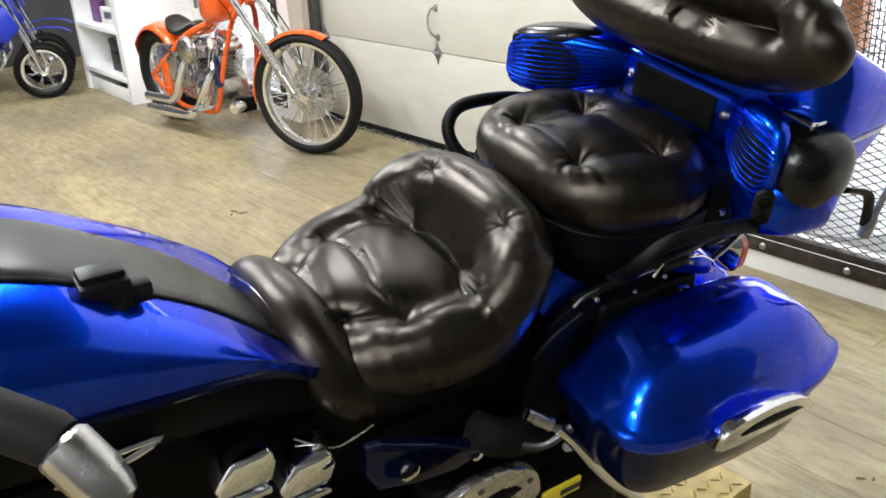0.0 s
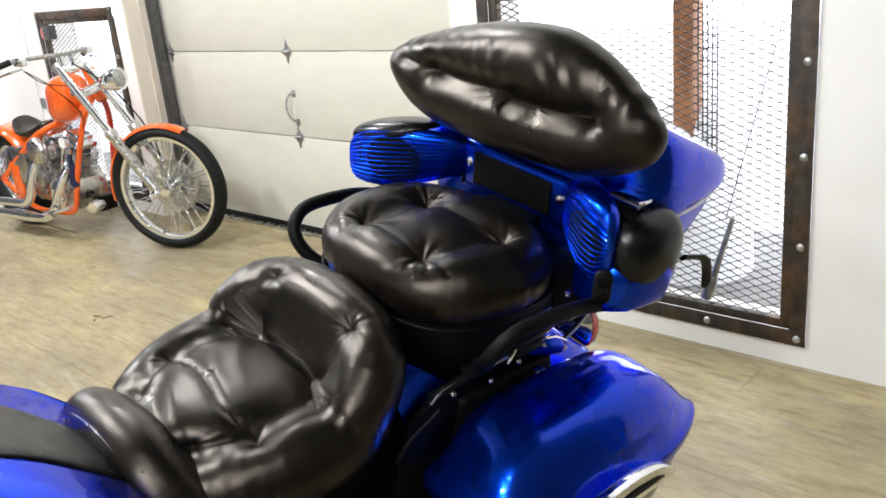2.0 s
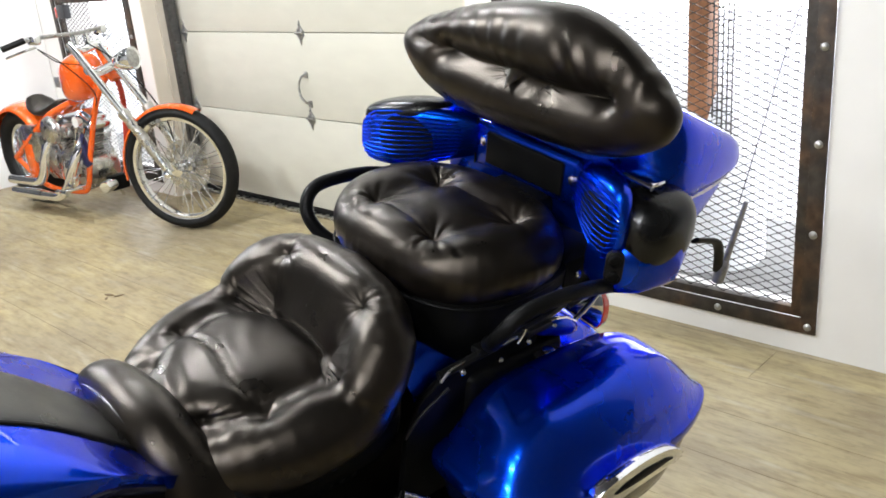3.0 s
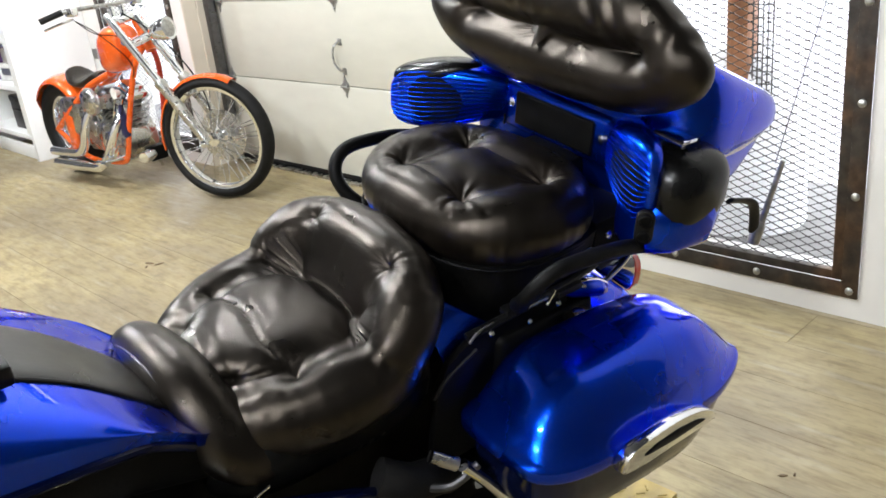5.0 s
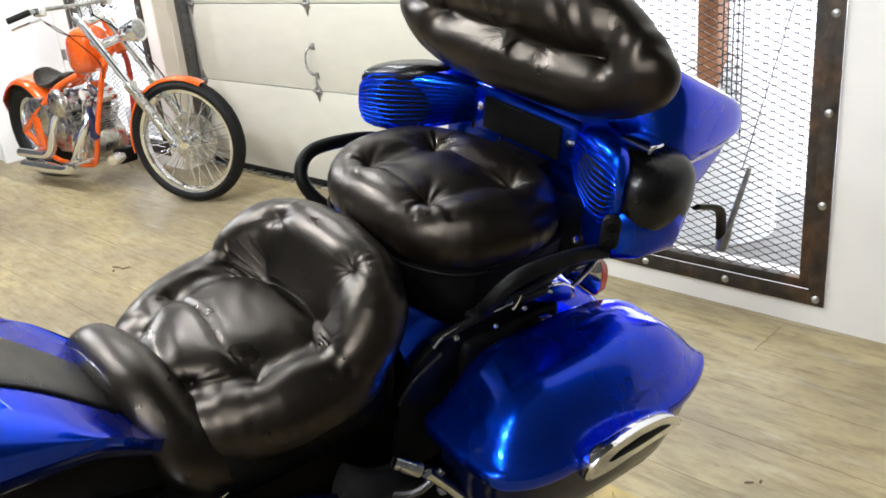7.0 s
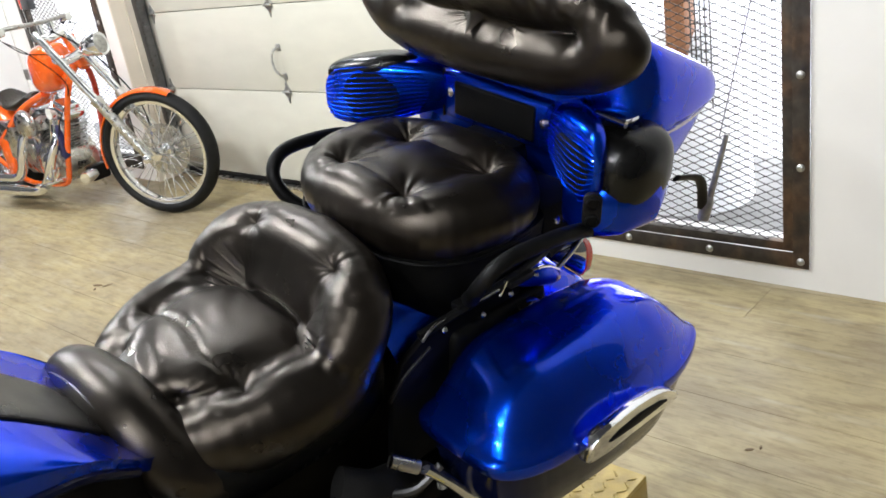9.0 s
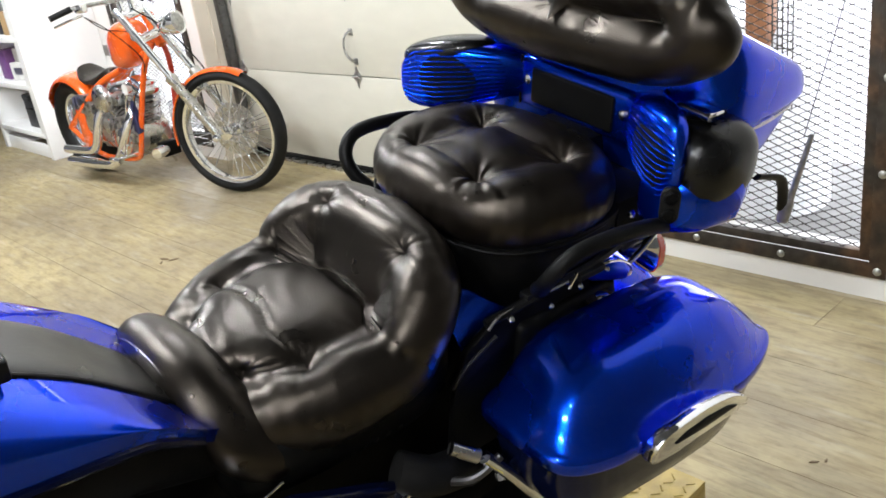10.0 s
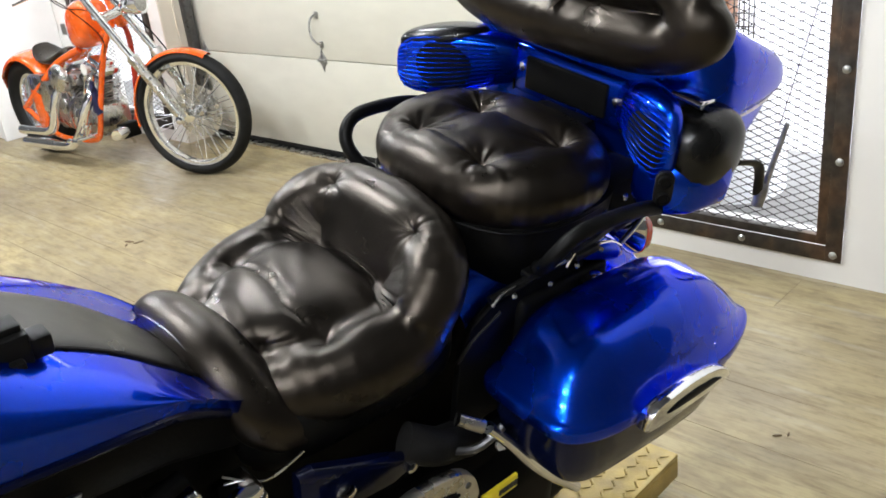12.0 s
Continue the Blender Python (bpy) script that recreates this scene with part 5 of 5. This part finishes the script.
_fw = wire_wheel("front_wheel", chop, FRONT, 0.345, 0.095, 0.288, 40, 0.055, "spoked chrome front wheel")
part("brake_disc", moved(lathe([(0.055, -0.002), (0.055, 0.002), (0.145, 0.002), (0.145, -0.002)], 40, True), pose(0, 0.052, 0, 90)), "alloy", _fw, "steel brake disc")
_rw = wire_wheel("rear_wheel", chop, pose(0.35, 0, 0.315), 0.315, 0.20, 0.205, 40, 0.08, "spoked chrome rear wheel")


def F(x, y, z):
    """A point of the steered front end, from the front hub."""
    return tuple(FRONT @ Vector((x, y, z)))


TOPX, TOPZ = -0.47, 0.705
for _s in (1, -1):
    part("fork_tube", rod(F(TOPX * 0.45, _s * 0.105, TOPZ * 0.45), F(TOPX, _s * 0.105, TOPZ), 0.0205, 16), "chrome", chop, "chrome fork tube")
    part("fork_slider", tube([F(0, _s * 0.105, 0), F(TOPX * 0.06, _s * 0.105, TOPZ * 0.06), F(TOPX * 0.43, _s * 0.105, TOPZ * 0.43), F(TOPX * 0.45, _s * 0.105, TOPZ * 0.45), F(TOPX * 0.48, _s * 0.105, TOPZ * 0.48)], [0.022, 0.028, 0.029, 0.034, 0.033], 16), "alloy", chop, "polished fork slider")
    part("axle_nut", moved(lathe([(0.022, 0), (0.022, 0.02), (0.014, 0.028), (0.006, 0.03)], 12), FRONT @ Matrix.Translation((0, _s * 0.125, 0)) @ pose(0, 0, 0, -90 * _s)), "chrome", chop)
for _k in (0.80, 0.97):
    part("triple_clamp", tube([F(TOPX * _k, -0.115, TOPZ * _k), F(TOPX * _k - 0.05, 0, TOPZ * _k - 0.03), F(TOPX * _k, 0.115, TOPZ * _k)], 0.026, 12), "chrome", chop, "chrome triple clamp")
# front mudguard hugging the tyre
_rows = []
for _i in range(25):
    _a = radians(63 + (190 - 63) * _i / 24)
    _r = 0.358
    _rows.append([V3(F(_r * math.cos(_a) - (0.018 * (1 - math.cos(_b)) ** 1) * math.cos(_a), 0.040 * math.sin(_b), _r * math.sin(_a) - 0.018 * (1 - math.cos(_b)) * math.sin(_a))) for _b in [radians(-100 + 200 * q / 12) for q in range(13)]])
part("front_mudguard", join(grid(_rows)), "orange_paint", chop, "glossy orange front mudguard", smooth=60)
# headlight
_hl = part("headlight", moved(lathe([(0.016, -0.09), (0.034, -0.082), (0.050, -0.05), (0.060, 0.0), (0.062, 0.026), (0.060, 0.034), (0.054, 0.030)], 28), FRONT @ Matrix.Translation((-0.20, 0, 0.60)) @ pose(0, 0, 0, 0, 80)), "chrome", chop, "chrome bullet headlight", smooth=60)
part("lens", moved(lathe([(0.053, 0), (0.040, 0.010), (0.024, 0.015), (0.004, 0.016)], 24), FRONT @ Matrix.Translation((-0.20, 0, 0.60)) @ pose(0, 0, 0, 0, 80) @ Matrix.Translation((0, 0, 0.027))), "galvanised", _hl, "grey headlight lens", smooth=60)
# handlebar
part("handlebar", tube(smooth_path([F(-0.62, -0.34, 0.735), F(-0.56, -0.28, 0.752), F(-0.49, -0.16, 0.755), F(-0.475, 0, 0.750), F(-0.49, 0.16, 0.755), F(-0.56, 0.28, 0.752), F(-0.62, 0.34, 0.735)], 6), 0.011, 12), "galvanised", chop, "grey metal handlebar")
for _s in (1, -1):
    part("hand_grip", tube([F(-0.66, _s * 0.375, 0.717), F(-0.575, _s * 0.295, 0.751)], 0.0155, 14), "rubber", chop, "black hand grip")
    part("riser", rod(F(-0.475, _s * 0.045, 0.69), F(-0.48, _s * 0.045, 0.745), 0.015, 12), "chrome", chop)
    part("lever", tube(smooth_path([F(-0.54, _s * 0.27, 0.71), F(-0.555, _s * 0.34, 0.70), F(-0.62, _s * 0.40, 0.675)], 5), 0.006, 8), "chrome", chop)
    part("switch_box", box(0.06, 0.05, 0.045, F(-0.545, _s * 0.265, 0.745), 0.010), "chrome", chop, "chrome switch housing")
# tank
_rows = []
for _i in range(25):
    _t = _i / 24
    _x = 0.950 + 0.265 * _t
    _c = math.sin(math.pi * (0.03 + 0.94 * _t)) ** 0.17
    _w, _h = 0.100 * _c * (0.85 + 0.2 * _t), 0.142 * _c * (0.95 + 0.05 * _t)
    _z = 0.800 + 0.045 * _t
    _rows.append([V3((_x, _w * power(math.cos(_b), 0.7), _z + _h * power(math.sin(_b), 0.6))) for _b in [2 * math.pi * q / 32 for q in range(32)]])
_tk = part("fuel_tank", grid(_rows, True, True), "orange_paint", chop, "tall glossy orange fuel tank", smooth=70)
part("tank_badge", box(0.05, 0.004, 0.06, (1.00, -0.101, 0.81), 0.001), "galvanised", _tk, "small grey badge")
part("filler_cap", moved(lathe([(0.03, 0), (0.03, 0.015), (0.02, 0.02)], 16), Matrix.Translation((1.10, 0, 0.955))), "chrome", _tk)


def frame_tube(name, pts, mat, r=0.0165):
    part(name, tube(smooth_path(pts, 6), r, 12), mat, chop, "")


for _s, _m in ((-1, "orange_paint"), (1, "red_paint")):
    frame_tube("down_tube", [(1.40, _s * 0.03, 0.84), (1.34, _s * 0.085, 0.70), (1.22, _s * 0.12, 0.40), (1.14, _s * 0.125, 0.22), (1.08, _s * 0.125, 0.165), (0.95, _s * 0.125, 0.15)], _m)
    frame_tube("lower_rail", [(0.97, _s * 0.125, 0.15), (0.70, _s * 0.125, 0.15), (0.55, _s * 0.13, 0.20), (0.35, _s * 0.135, 0.315)], "orange_paint")
    frame_tube("seat_stay", [(0.98, _s * 0.03, 0.68), (0.80, _s * 0.09, 0.605), (0.64, _s * 0.13, 0.49), (0.35, _s * 0.135, 0.32)], "orange_paint", 0.021)
frame_tube("backbone", [(1.42, 0, 0.93), (1.30, 0, 0.80), (1.0, 0, 0.69), (0.85, 0, 0.62)], "orange_paint", 0.024)
part("steering_head", rod((1.45, 0, 0.82), (1.37, 0, 0.99), 0.034, 18), "orange_paint", chop)
# rear mudguard and saddle
_rows = []
for _i in range(25):
    _a = radians(40 + (165 - 40) * _i / 24)
    _r = 0.345
    _flat = 0.122 if _i < 20 else 0.122 - 0.010 * (_i - 20)
    _rows.append([V3((0.35 + (_r - 0.045 * (1 - math.cos(_b))) * math.cos(_a), _flat * math.sin(_b), 0.315 + (_r - 0.045 * (1 - math.cos(_b))) * math.sin(_a))) for _b in [radians(-95 + 190 * q / 14) for q in range(15)]])
part("rear_mudguard", grid(_rows), "orange_paint", chop, "glossy orange rear mudguard", smooth=60)
part("oil_tank_side", loft_y([(-0.15, 0.58, 0.42, 0.10, 0.10), (-0.14, 0.58, 0.42, 0.12, 0.12), (0.14, 0.58, 0.42, 0.12, 0.12), (0.15, 0.58, 0.42, 0.10, 0.10)], 24, 0.6), "alloy", chop, "polished oil tank")
part("chain_guard", prism([(0.50, 0.19), (0.60, 0.19), (0.61, 0.42), (0.50, 0.45)], 0.02, (0, -0.142, 0), 0.006), "orange_paint", chop, "orange side panel")
_rows = []
for _i in range(17):
    _t = _i / 16
    _w = 0.13 * math.sin(math.pi * (0.08 + 0.84 * _t)) ** 0.5 * (1.05 - 0.45 * _t)
    _z = 0.655 - 0.055 * math.sin(math.pi * min(_t * 1.15, 1)) + 0.02 * (1 - _t)
    _rows.append([V3((0.50 + 0.34 * _t, _w * math.cos(_b), _z + 0.03 * math.sin(_b))) for _b in [2 * math.pi * q / 24 for q in range(24)]])
part("saddle", grid(_rows, True, True), "leather", chop, "low black leather solo saddle", smooth=60)
# engine: two finned cylinders, cases, pushrods, air cleaner, pipes
_eng = part("engine", join(loft_y([(-0.13, 0.97, 0.28, 0.12, 0.10), (-0.11, 0.97, 0.28, 0.15, 0.13), (0.11, 0.97, 0.28, 0.15, 0.13), (0.13, 0.97, 0.28, 0.12, 0.10)], 32, 0.8), box(0.22, 0.18, 0.18, (0.73, 0, 0.28), 0.03)), "alloy", chop, "polished v-twin crankcase")
for _ang, _bx in ((24, 0.89), (-24, 1.03)):
    _cyl = part("cylinder", moved(lathe([(0.060, 0), (0.060, 0.22)], 24), Matrix.Translation((_bx, 0, 0.36)) @ pose(0, 0, 0, 0, -_ang)), "dark_alloy", _eng, "finned cylinder")
    for _k in range(9):
        part("fin", moved(box(0.155, 0.150, 0.005, (0, 0, 0.03 + 0.019 * _k), 0.002, 1), Matrix.Translation((_bx, 0, 0.36)) @ pose(0, 0, 0, 0, -_ang)), "alloy", _cyl)
    part("rocker_box", moved(join(box(0.155, 0.14, 0.05, (0, 0, 0.235), 0.016, 3), box(0.11, 0.11, 0.04, (0, 0, 0.275), 0.014, 3)), Matrix.Translation((_bx, 0, 0.36)) @ pose(0, 0, 0, 0, -_ang)), "chrome", _eng, "chrome rocker box")
    for _k in (-0.018, 0.018):
        part("pushrod_tube", moved(rod((_k * 1.5, -0.105, -0.06), (_k * 2, -0.085, 0.22), 0.009, 8), Matrix.Translation((_bx, 0, 0.36)) @ pose(0, 0, 0, 0, -_ang)), "chrome", _eng)
part("cam_cover", moved(lathe([(0.085, 0), (0.085, 0.02), (0.07, 0.035), (0.03, 0.04)], 28), Matrix.Translation((0.99, -0.125, 0.27)) @ pose(0, 0, 0, 90)), "chrome", _eng, "round chrome cam cover")
part("air_cleaner", moved(lathe([(0.05, 0), (0.082, 0.01), (0.088, 0.03), (0.075, 0.052), (0.03, 0.062)], 28), Matrix.Translation((0.90, -0.13, 0.53)) @ pose(0, 0, 0, 90)), "alloy", _eng, "round polished air cleaner", smooth=60)
part("carburettor", join(box(0.09, 0.09, 0.08, (0.96, -0.09, 0.52), 0.02), rod((0.89, -0.13, 0.47), (0.89, -0.1, 0.42), 0.014)), "alloy", _eng)
part("primary_case", loft_y([(0.12, 0.74, 0.27, 0.26, 0.09), (0.14, 0.74, 0.27, 0.28, 0.105), (0.17, 0.74, 0.27, 0.27, 0.10)], 32, 0.8), "chrome", _eng)
part("gearbox", box(0.20, 0.20, 0.17, (0.68, 0, 0.30), 0.03, 3), "alloy", chop, "polished gearbox")
part("exhaust_pipe", tube(smooth_path([(0.88, -0.07, 0.50), (0.86, -0.15, 0.47), (0.83, -0.19, 0.38), (0.79, -0.205, 0.27), (0.72, -0.21, 0.215), (0.58, -0.215, 0.205), (0.38, -0.215, 0.20)], 7), 0.029, 16), "chrome", chop, "chrome shorty exhaust pipe", smooth=60)
part("exhaust_pipe", tube(smooth_path([(1.12, -0.07, 0.50), (1.16, -0.14, 0.44), (1.13, -0.19, 0.34), (1.06, -0.21, 0.22), (0.96, -0.22, 0.15), (0.82, -0.22, 0.135), (0.60, -0.22, 0.13), (0.40, -0.22, 0.125)], 7), 0.029, 16), "chrome", chop, "chrome shorty exhaust pipe", smooth=60)
part("heat_shield", tube([(0.76, -0.22, 0.132), (0.42, -0.22, 0.126)], 0.034, 14), "chrome", chop)
part("forward_control", join(rod((1.10, -0.12, 0.20), (1.10, -0.30, 0.20), 0.012), rod((1.05, -0.28, 0.20), (1.16, -0.28, 0.20), 0.016), rod((1.10, -0.20, 0.20), (1.17, -0.22, 0.28), 0.008)), "chrome", chop, "chrome forward foot control")
part("oil_filter", moved(lathe([(0.036, 0), (0.036, 0.09), (0.03, 0.10)], 18), Matrix.Translation((1.22, -0.02, 0.20)) @ pose(0, 0, 0, 90, 0, 30)), "chrome", chop, "chrome oil filter")
part("regulator", box(0.07, 0.12, 0.09, (1.21, 0.02, 0.20), 0.012), "engine_black", chop, "black regulator")
part("rag", prism([(1.17, 0.42), (1.15, 0.35), (1.19, 0.32), (1.22, 0.34), (1.21, 0.48), (1.19, 0.53)], 0.03, (0, -0.13, 0), 0.008), "cloth_navy", chop, "dark blue cloth tied to the frame")
part("horn", moved(lathe([(0.012, 0), (0.018, 0.02), (0.03, 0.035), (0.032, 0.04)], 16), Matrix.Translation((1.22, -0.13, 0.60)) @ pose(0, 0, 0, 90)), "paper", chop, "small cream horn")
part("cable", tube(smooth_path([F(-0.54, -0.26, 0.70), F(-0.48, -0.16, 0.60), (1.38, -0.10, 0.74), (1.26, -0.14, 0.55), (1.16, -0.14, 0.40)], 8), 0.003, 6), "engine_black", chop)
part("cable", tube(smooth_path([F(-0.54, -0.26, 0.70), F(-0.50, -0.18, 0.62), F(-0.42, -0.08, 0.58), (1.40, -0.05, 0.80)], 8), 0.003, 6), "engine_black", chop)
part("brake_line", tube(smooth_path([F(-0.45, 0.0, 0.70), F(-0.30, 0.08, 0.55), F(-0.12, 0.09, 0.30), F(-0.07, 0.08, 0.10)], 8), 0.004, 6), "engine_black", chop)
part("kickstand", tube([(0.95, 0.14, 0.14), (0.86, 0.24, 0.04), (0.80, 0.28, 0.008)], [0.012, 0.010, 0.012], 10), "chrome", chop)

# ---- white shelf unit ----
CX0, CX1, CY0 = -7.46, -6.42, 2.11
shelf = thing("shelf_unit", pose(CX0, CY0, 0), "tall white laminate open shelf unit against the wall", "shelf unit")
_w, _d, _hh = CX1 - CX0, WALL_Y - CY0 - 0.004, 2.1
part("side_panel", box(0.045, _d, _hh, (_w - 0.0225, _d / 2, _hh / 2), 0.002), "white_laminate", shelf)
part("side_panel", box(0.06, _d, _hh, (0.03, _d / 2, _hh / 2), 0.002), "white_laminate", shelf)
part("back_panel", box(_w - 0.105, 0.012, _hh, (_w / 2 + 0.0075, _d - 0.01, _hh / 2)), "white_laminate", shelf, smooth=0)
part("plinth", box(_w - 0.105, 0.02, 0.10, (_w / 2 + 0.0075, 0.03, 0.05), 0.002), "white_laminate", shelf)
for _z in (0.175, 0.525, 0.86, 1.20, 1.55, 2.07):
    part("shelf", box(_w - 0.105, _d - 0.02, 0.035, (_w / 2 + 0.0075, _d / 2 - 0.012, _z), 0.002), "white_laminate", shelf)
part("stile", box(0.05, 0.018, _hh - 0.2, (_w - 0.07, 0.010, _hh / 2 + 0.1), 0.002), "white_laminate", shelf)


def packed(name, sx, sy, sz, x, z, mat, label, category, extra=None, rz=0):
    ob = thing(name, pose(CX0 + x, CY0 + 0.20, z, 0, 0, rz), label, category)
    part("body", box(sx, sy, sz, (0, 0, sz / 2), 0.008), mat, ob)
    if extra:
        extra(ob)
    return ob


packed("tool_case", 0.34, 0.26, 0.21, 0.70, 0.193, "black_box", "black plastic tool case on the lowest shelf", "tool case", lambda o: (part("lid", box(0.35, 0.27, 0.05, (0, 0, 0.225), 0.012), "black_plastic", o), part("handle", tube(smooth_path([(-0.06, -0.138, 0.15), (-0.05, -0.16, 0.16), (0.05, -0.16, 0.16), (0.06, -0.138, 0.15)], 5), 0.008, 8), "black_plastic", o)))
packed("carton", 0.16, 0.24, 0.22, 0.30, 0.543, "purple_card", "purple printed carton on a shelf", "box")
packed("carton", 0.24, 0.22, 0.13, 0.56, 0.543, "paper", "white carton on a shelf", "box", lambda o: part("label", box(0.12, 0.003, 0.05, (0, -0.112, 0.07)), "galvanised", o), 8)
packed("carton", 0.20, 0.2, 0.10, 0.60, 0.676, "paper", "grey-white carton stacked on another", "box", None, -6)
packed("carton", 0.26, 0.22, 0.17, 0.66, 0.878, "cardboard", "brown cardboard carton on a shelf", "box", lambda o: part("tape", box(0.05, 0.222, 0.172, (0, 0, 0.086)), "paper", o), 5)
packed("bin", 0.2, 0.2, 0.12, 0.36, 0.878, "black_box", "black plastic bin on a shelf", "bin")

# ---- blue dirt bikes beside the shelf ----


def dirt_bike():
    ob = thing("dirt_bike", pose(-7.42, 1.42, 0, 0, 0, 70), "small blue off-road motorcycle with knobbly tyres", "motorcycle", "blue dirt bikes")
    H = (0.36, 0, 0.215)
    fw = wire_wheel("front_wheel", ob, pose(*H), 0.215, 0.07, 0.165, 28, 0.035, "spoked front wheel with a knobbly tyre")
    rw = wire_wheel("rear_wheel", ob, pose(-0.70, 0, 0.20), 0.20, 0.09, 0.14, 28, 0.04, "spoked rear wheel with a knobbly tyre")
    for w, r, wd in ((fw, 0.215, 0.07), (rw, 0.20, 0.09)):
        kn = []
        for k in range(44):
            for s in (-0.33, 0, 0.33):
                kn.append(moved(box(0.016, wd * 0.26, 0.012, (0, s * wd, r + 0.002 - (0.008 if s else 0)), 0.002, 1), pose(0, 0, 0, 0, 360 * (k + (0.5 if s else 0)) / 44)))
        tagged(part("knob", join(*kn), "rubber", w, smooth=0), "tread knobs", kind="stuff")
    for s in (1, -1):
        part("fork_leg", tube([(0.36, s * 0.07, 0.215), (0.30, s * 0.07, 0.40), (0.295, s * 0.07, 0.42), (0.16, s * 0.07, 0.82)], [0.018, 0.019, 0.015, 0.015], 12), "chrome", ob, "bright fork leg")
    part("front_mudguard", grid([[V3((x, y, z - 0.25 * y * y * 8)) for y in (-0.055, -0.03, 0, 0.03, 0.055)] for x, z in ((0.62, 0.50), (0.55, 0.535), (0.42, 0.55), (0.30, 0.53), (0.16, 0.47), (0.05, 0.42))]), "blue_plastic", ob, "blue plastic front mudguard", smooth=60)
    for s in (1, -1):
        part("shroud", prism([(0.20, 0.72), (0.27, 0.56), (0.16, 0.46), (0.0, 0.50), (-0.12, 0.62), (-0.05, 0.70)], 0.02, (0, s * 0.10, 0), 0.008), "blue_plastic", ob, "blue plastic tank shroud")
    part("number_plate", prism([(-0.07, 0), (0.07, 0), (0.09, 0.16), (-0.09, 0.16)], 0.008, (0, 0, 0), 0.002, "x"), "blue_plastic", ob, m=pose(0.27, 0, 0.66, 0, -18))
    part("tank", loft_y([(-0.10, 0.02, 0.66, 0.14, 0.05), (-0.08, 0.02, 0.66, 0.18, 0.07), (0.08, 0.02, 0.66, 0.18, 0.07), (0.10, 0.02, 0.66, 0.14, 0.05)], 20, 0.7), "blue_plastic", ob)
    part("saddle", box(0.60, 0.15, 0.08, (-0.42, 0, 0.70), 0.03, 3), "leather", ob, "long black saddle")
    part("frame", join(tube(smooth_path([(0.17, 0, 0.76), (0.10, 0, 0.55), (0.08, 0, 0.30), (-0.10, 0, 0.22), (-0.35, 0, 0.30)], 6), 0.018, 10), tube([(-0.35, 0, 0.30), (-0.70, 0.09, 0.20)], 0.016, 10), tube([(-0.35, 0, 0.30), (-0.70, -0.09, 0.20)], 0.016, 10), tube(smooth_path([(0.17, 0, 0.76), (-0.2, 0, 0.64), (-0.4, 0, 0.60)], 5), 0.02, 10)), "blue_plastic", ob)
    part("engine", join(moved(lathe([(0.09, -0.09), (0.11, -0.07), (0.11, 0.07), (0.09, 0.09)], 24), Matrix.Translation((-0.12, 0, 0.31)) @ pose(0, 0, 0, 90)), box(0.12, 0.12, 0.16, (0.0, 0, 0.42), 0.02), *[box(0.15, 0.15, 0.006, (0.0, 0, 0.36 + 0.018 * k), 0.002, 1) for k in range(7)]), "alloy", ob, "grey alloy engine")
    part("exhaust", tube(smooth_path([(0.05, -0.06, 0.44), (0.12, -0.12, 0.36), (0.02, -0.16, 0.26), (-0.2, -0.15, 0.34), (-0.55, -0.13, 0.52)], 6), 0.024, 12), "chrome", ob, smooth=60)
    part("handlebar", tube(smooth_path([(0.06, -0.34, 0.92), (0.10, -0.2, 0.94), (0.15, -0.08, 0.88), (0.15, 0.08, 0.88), (0.10, 0.2, 0.94), (0.06, 0.34, 0.92)], 6), 0.011, 10), "black_plastic", ob)
    part("fork_guard", box(0.02, 0.05, 0.22, (0.345, 0.085, 0.34), 0.008), "black_plastic", ob)
    part("kickstand", rod((-0.1, 0.08, 0.24), (-0.15, 0.24, 0.006), 0.010, 8), "dark_alloy", ob)
    part("rear_mudguard", grid([[V3((x, y, z)) for y in (-0.08, -0.04, 0, 0.04, 0.08)] for x, z in ((-0.55, 0.70), (-0.75, 0.68), (-0.95, 0.72))]), "blue_plastic", ob)
    return ob


_db = dirt_bike()
copy_thing(_db, pose(-8.02, 1.62, 0, 0, 0, 66))

# ---- dry scraps on the floor ----
for _x, _y, _turn, _s in ((-3.66, 1.58, 20, 1.0), (-3.61, 1.60, 75, 0.8), (-3.63, 1.55, 140, 0.6), (-0.735, 1.79, 40, 0.4), (-0.715, 1.81, 100, 0.3)):
    _leaf = prism([(-0.03 * _s, 0), (-0.01 * _s, 0.010 * _s), (0.016 * _s, 0.008 * _s), (0.03 * _s, 0), (0.012 * _s, -0.008 * _s), (-0.014 * _s, -0.009 * _s)], 0.0025, (0, 0, 0.0022), 0.0006, "z")
    tagged(part("leaf_scrap", _leaf, "dry_leaf", m=pose(_x, _y, 0, 0, 0, _turn)), "dry brown scrap lying on the vinyl floor", "debris", "scraps on the floor")

# ---- floor planks, last ----
floor = tagged(part("floor", box(X1 - X0 + 0.4, _y1 - Y0 + 0.3, 0.1, ((X0 + X1) / 2, (Y0 + _y1) / 2, -0.0525)), "plank_vinyl", smooth=0), "pale greyish oak vinyl plank floor", "floor", kind="structure")
PW, PL = 0.232, 1.30
_plank = mesh_of("plank", box(PL - 0.0012, PW - 0.0012, 0.0025, (0, 0, -0.00125), 0.0006, 1), "plank_vinyl", 0)
_rng = random.Random(5)
for _r in range(int((_y1 - 0.05 - Y0) / PW) + 1):
    _off = _rng.random() * PL
    for _c in range(11):
        _x = X0 - PL / 2 + _off + _c * PL
        if _x + PL / 2 > X1 + 0.2 or _x + PL / 2 < X0:
            continue
        _p = new("plank", _plank)
        _p.parent = floor
        _p.location = (_x, Y0 + (_r + 0.5) * PW, 0)
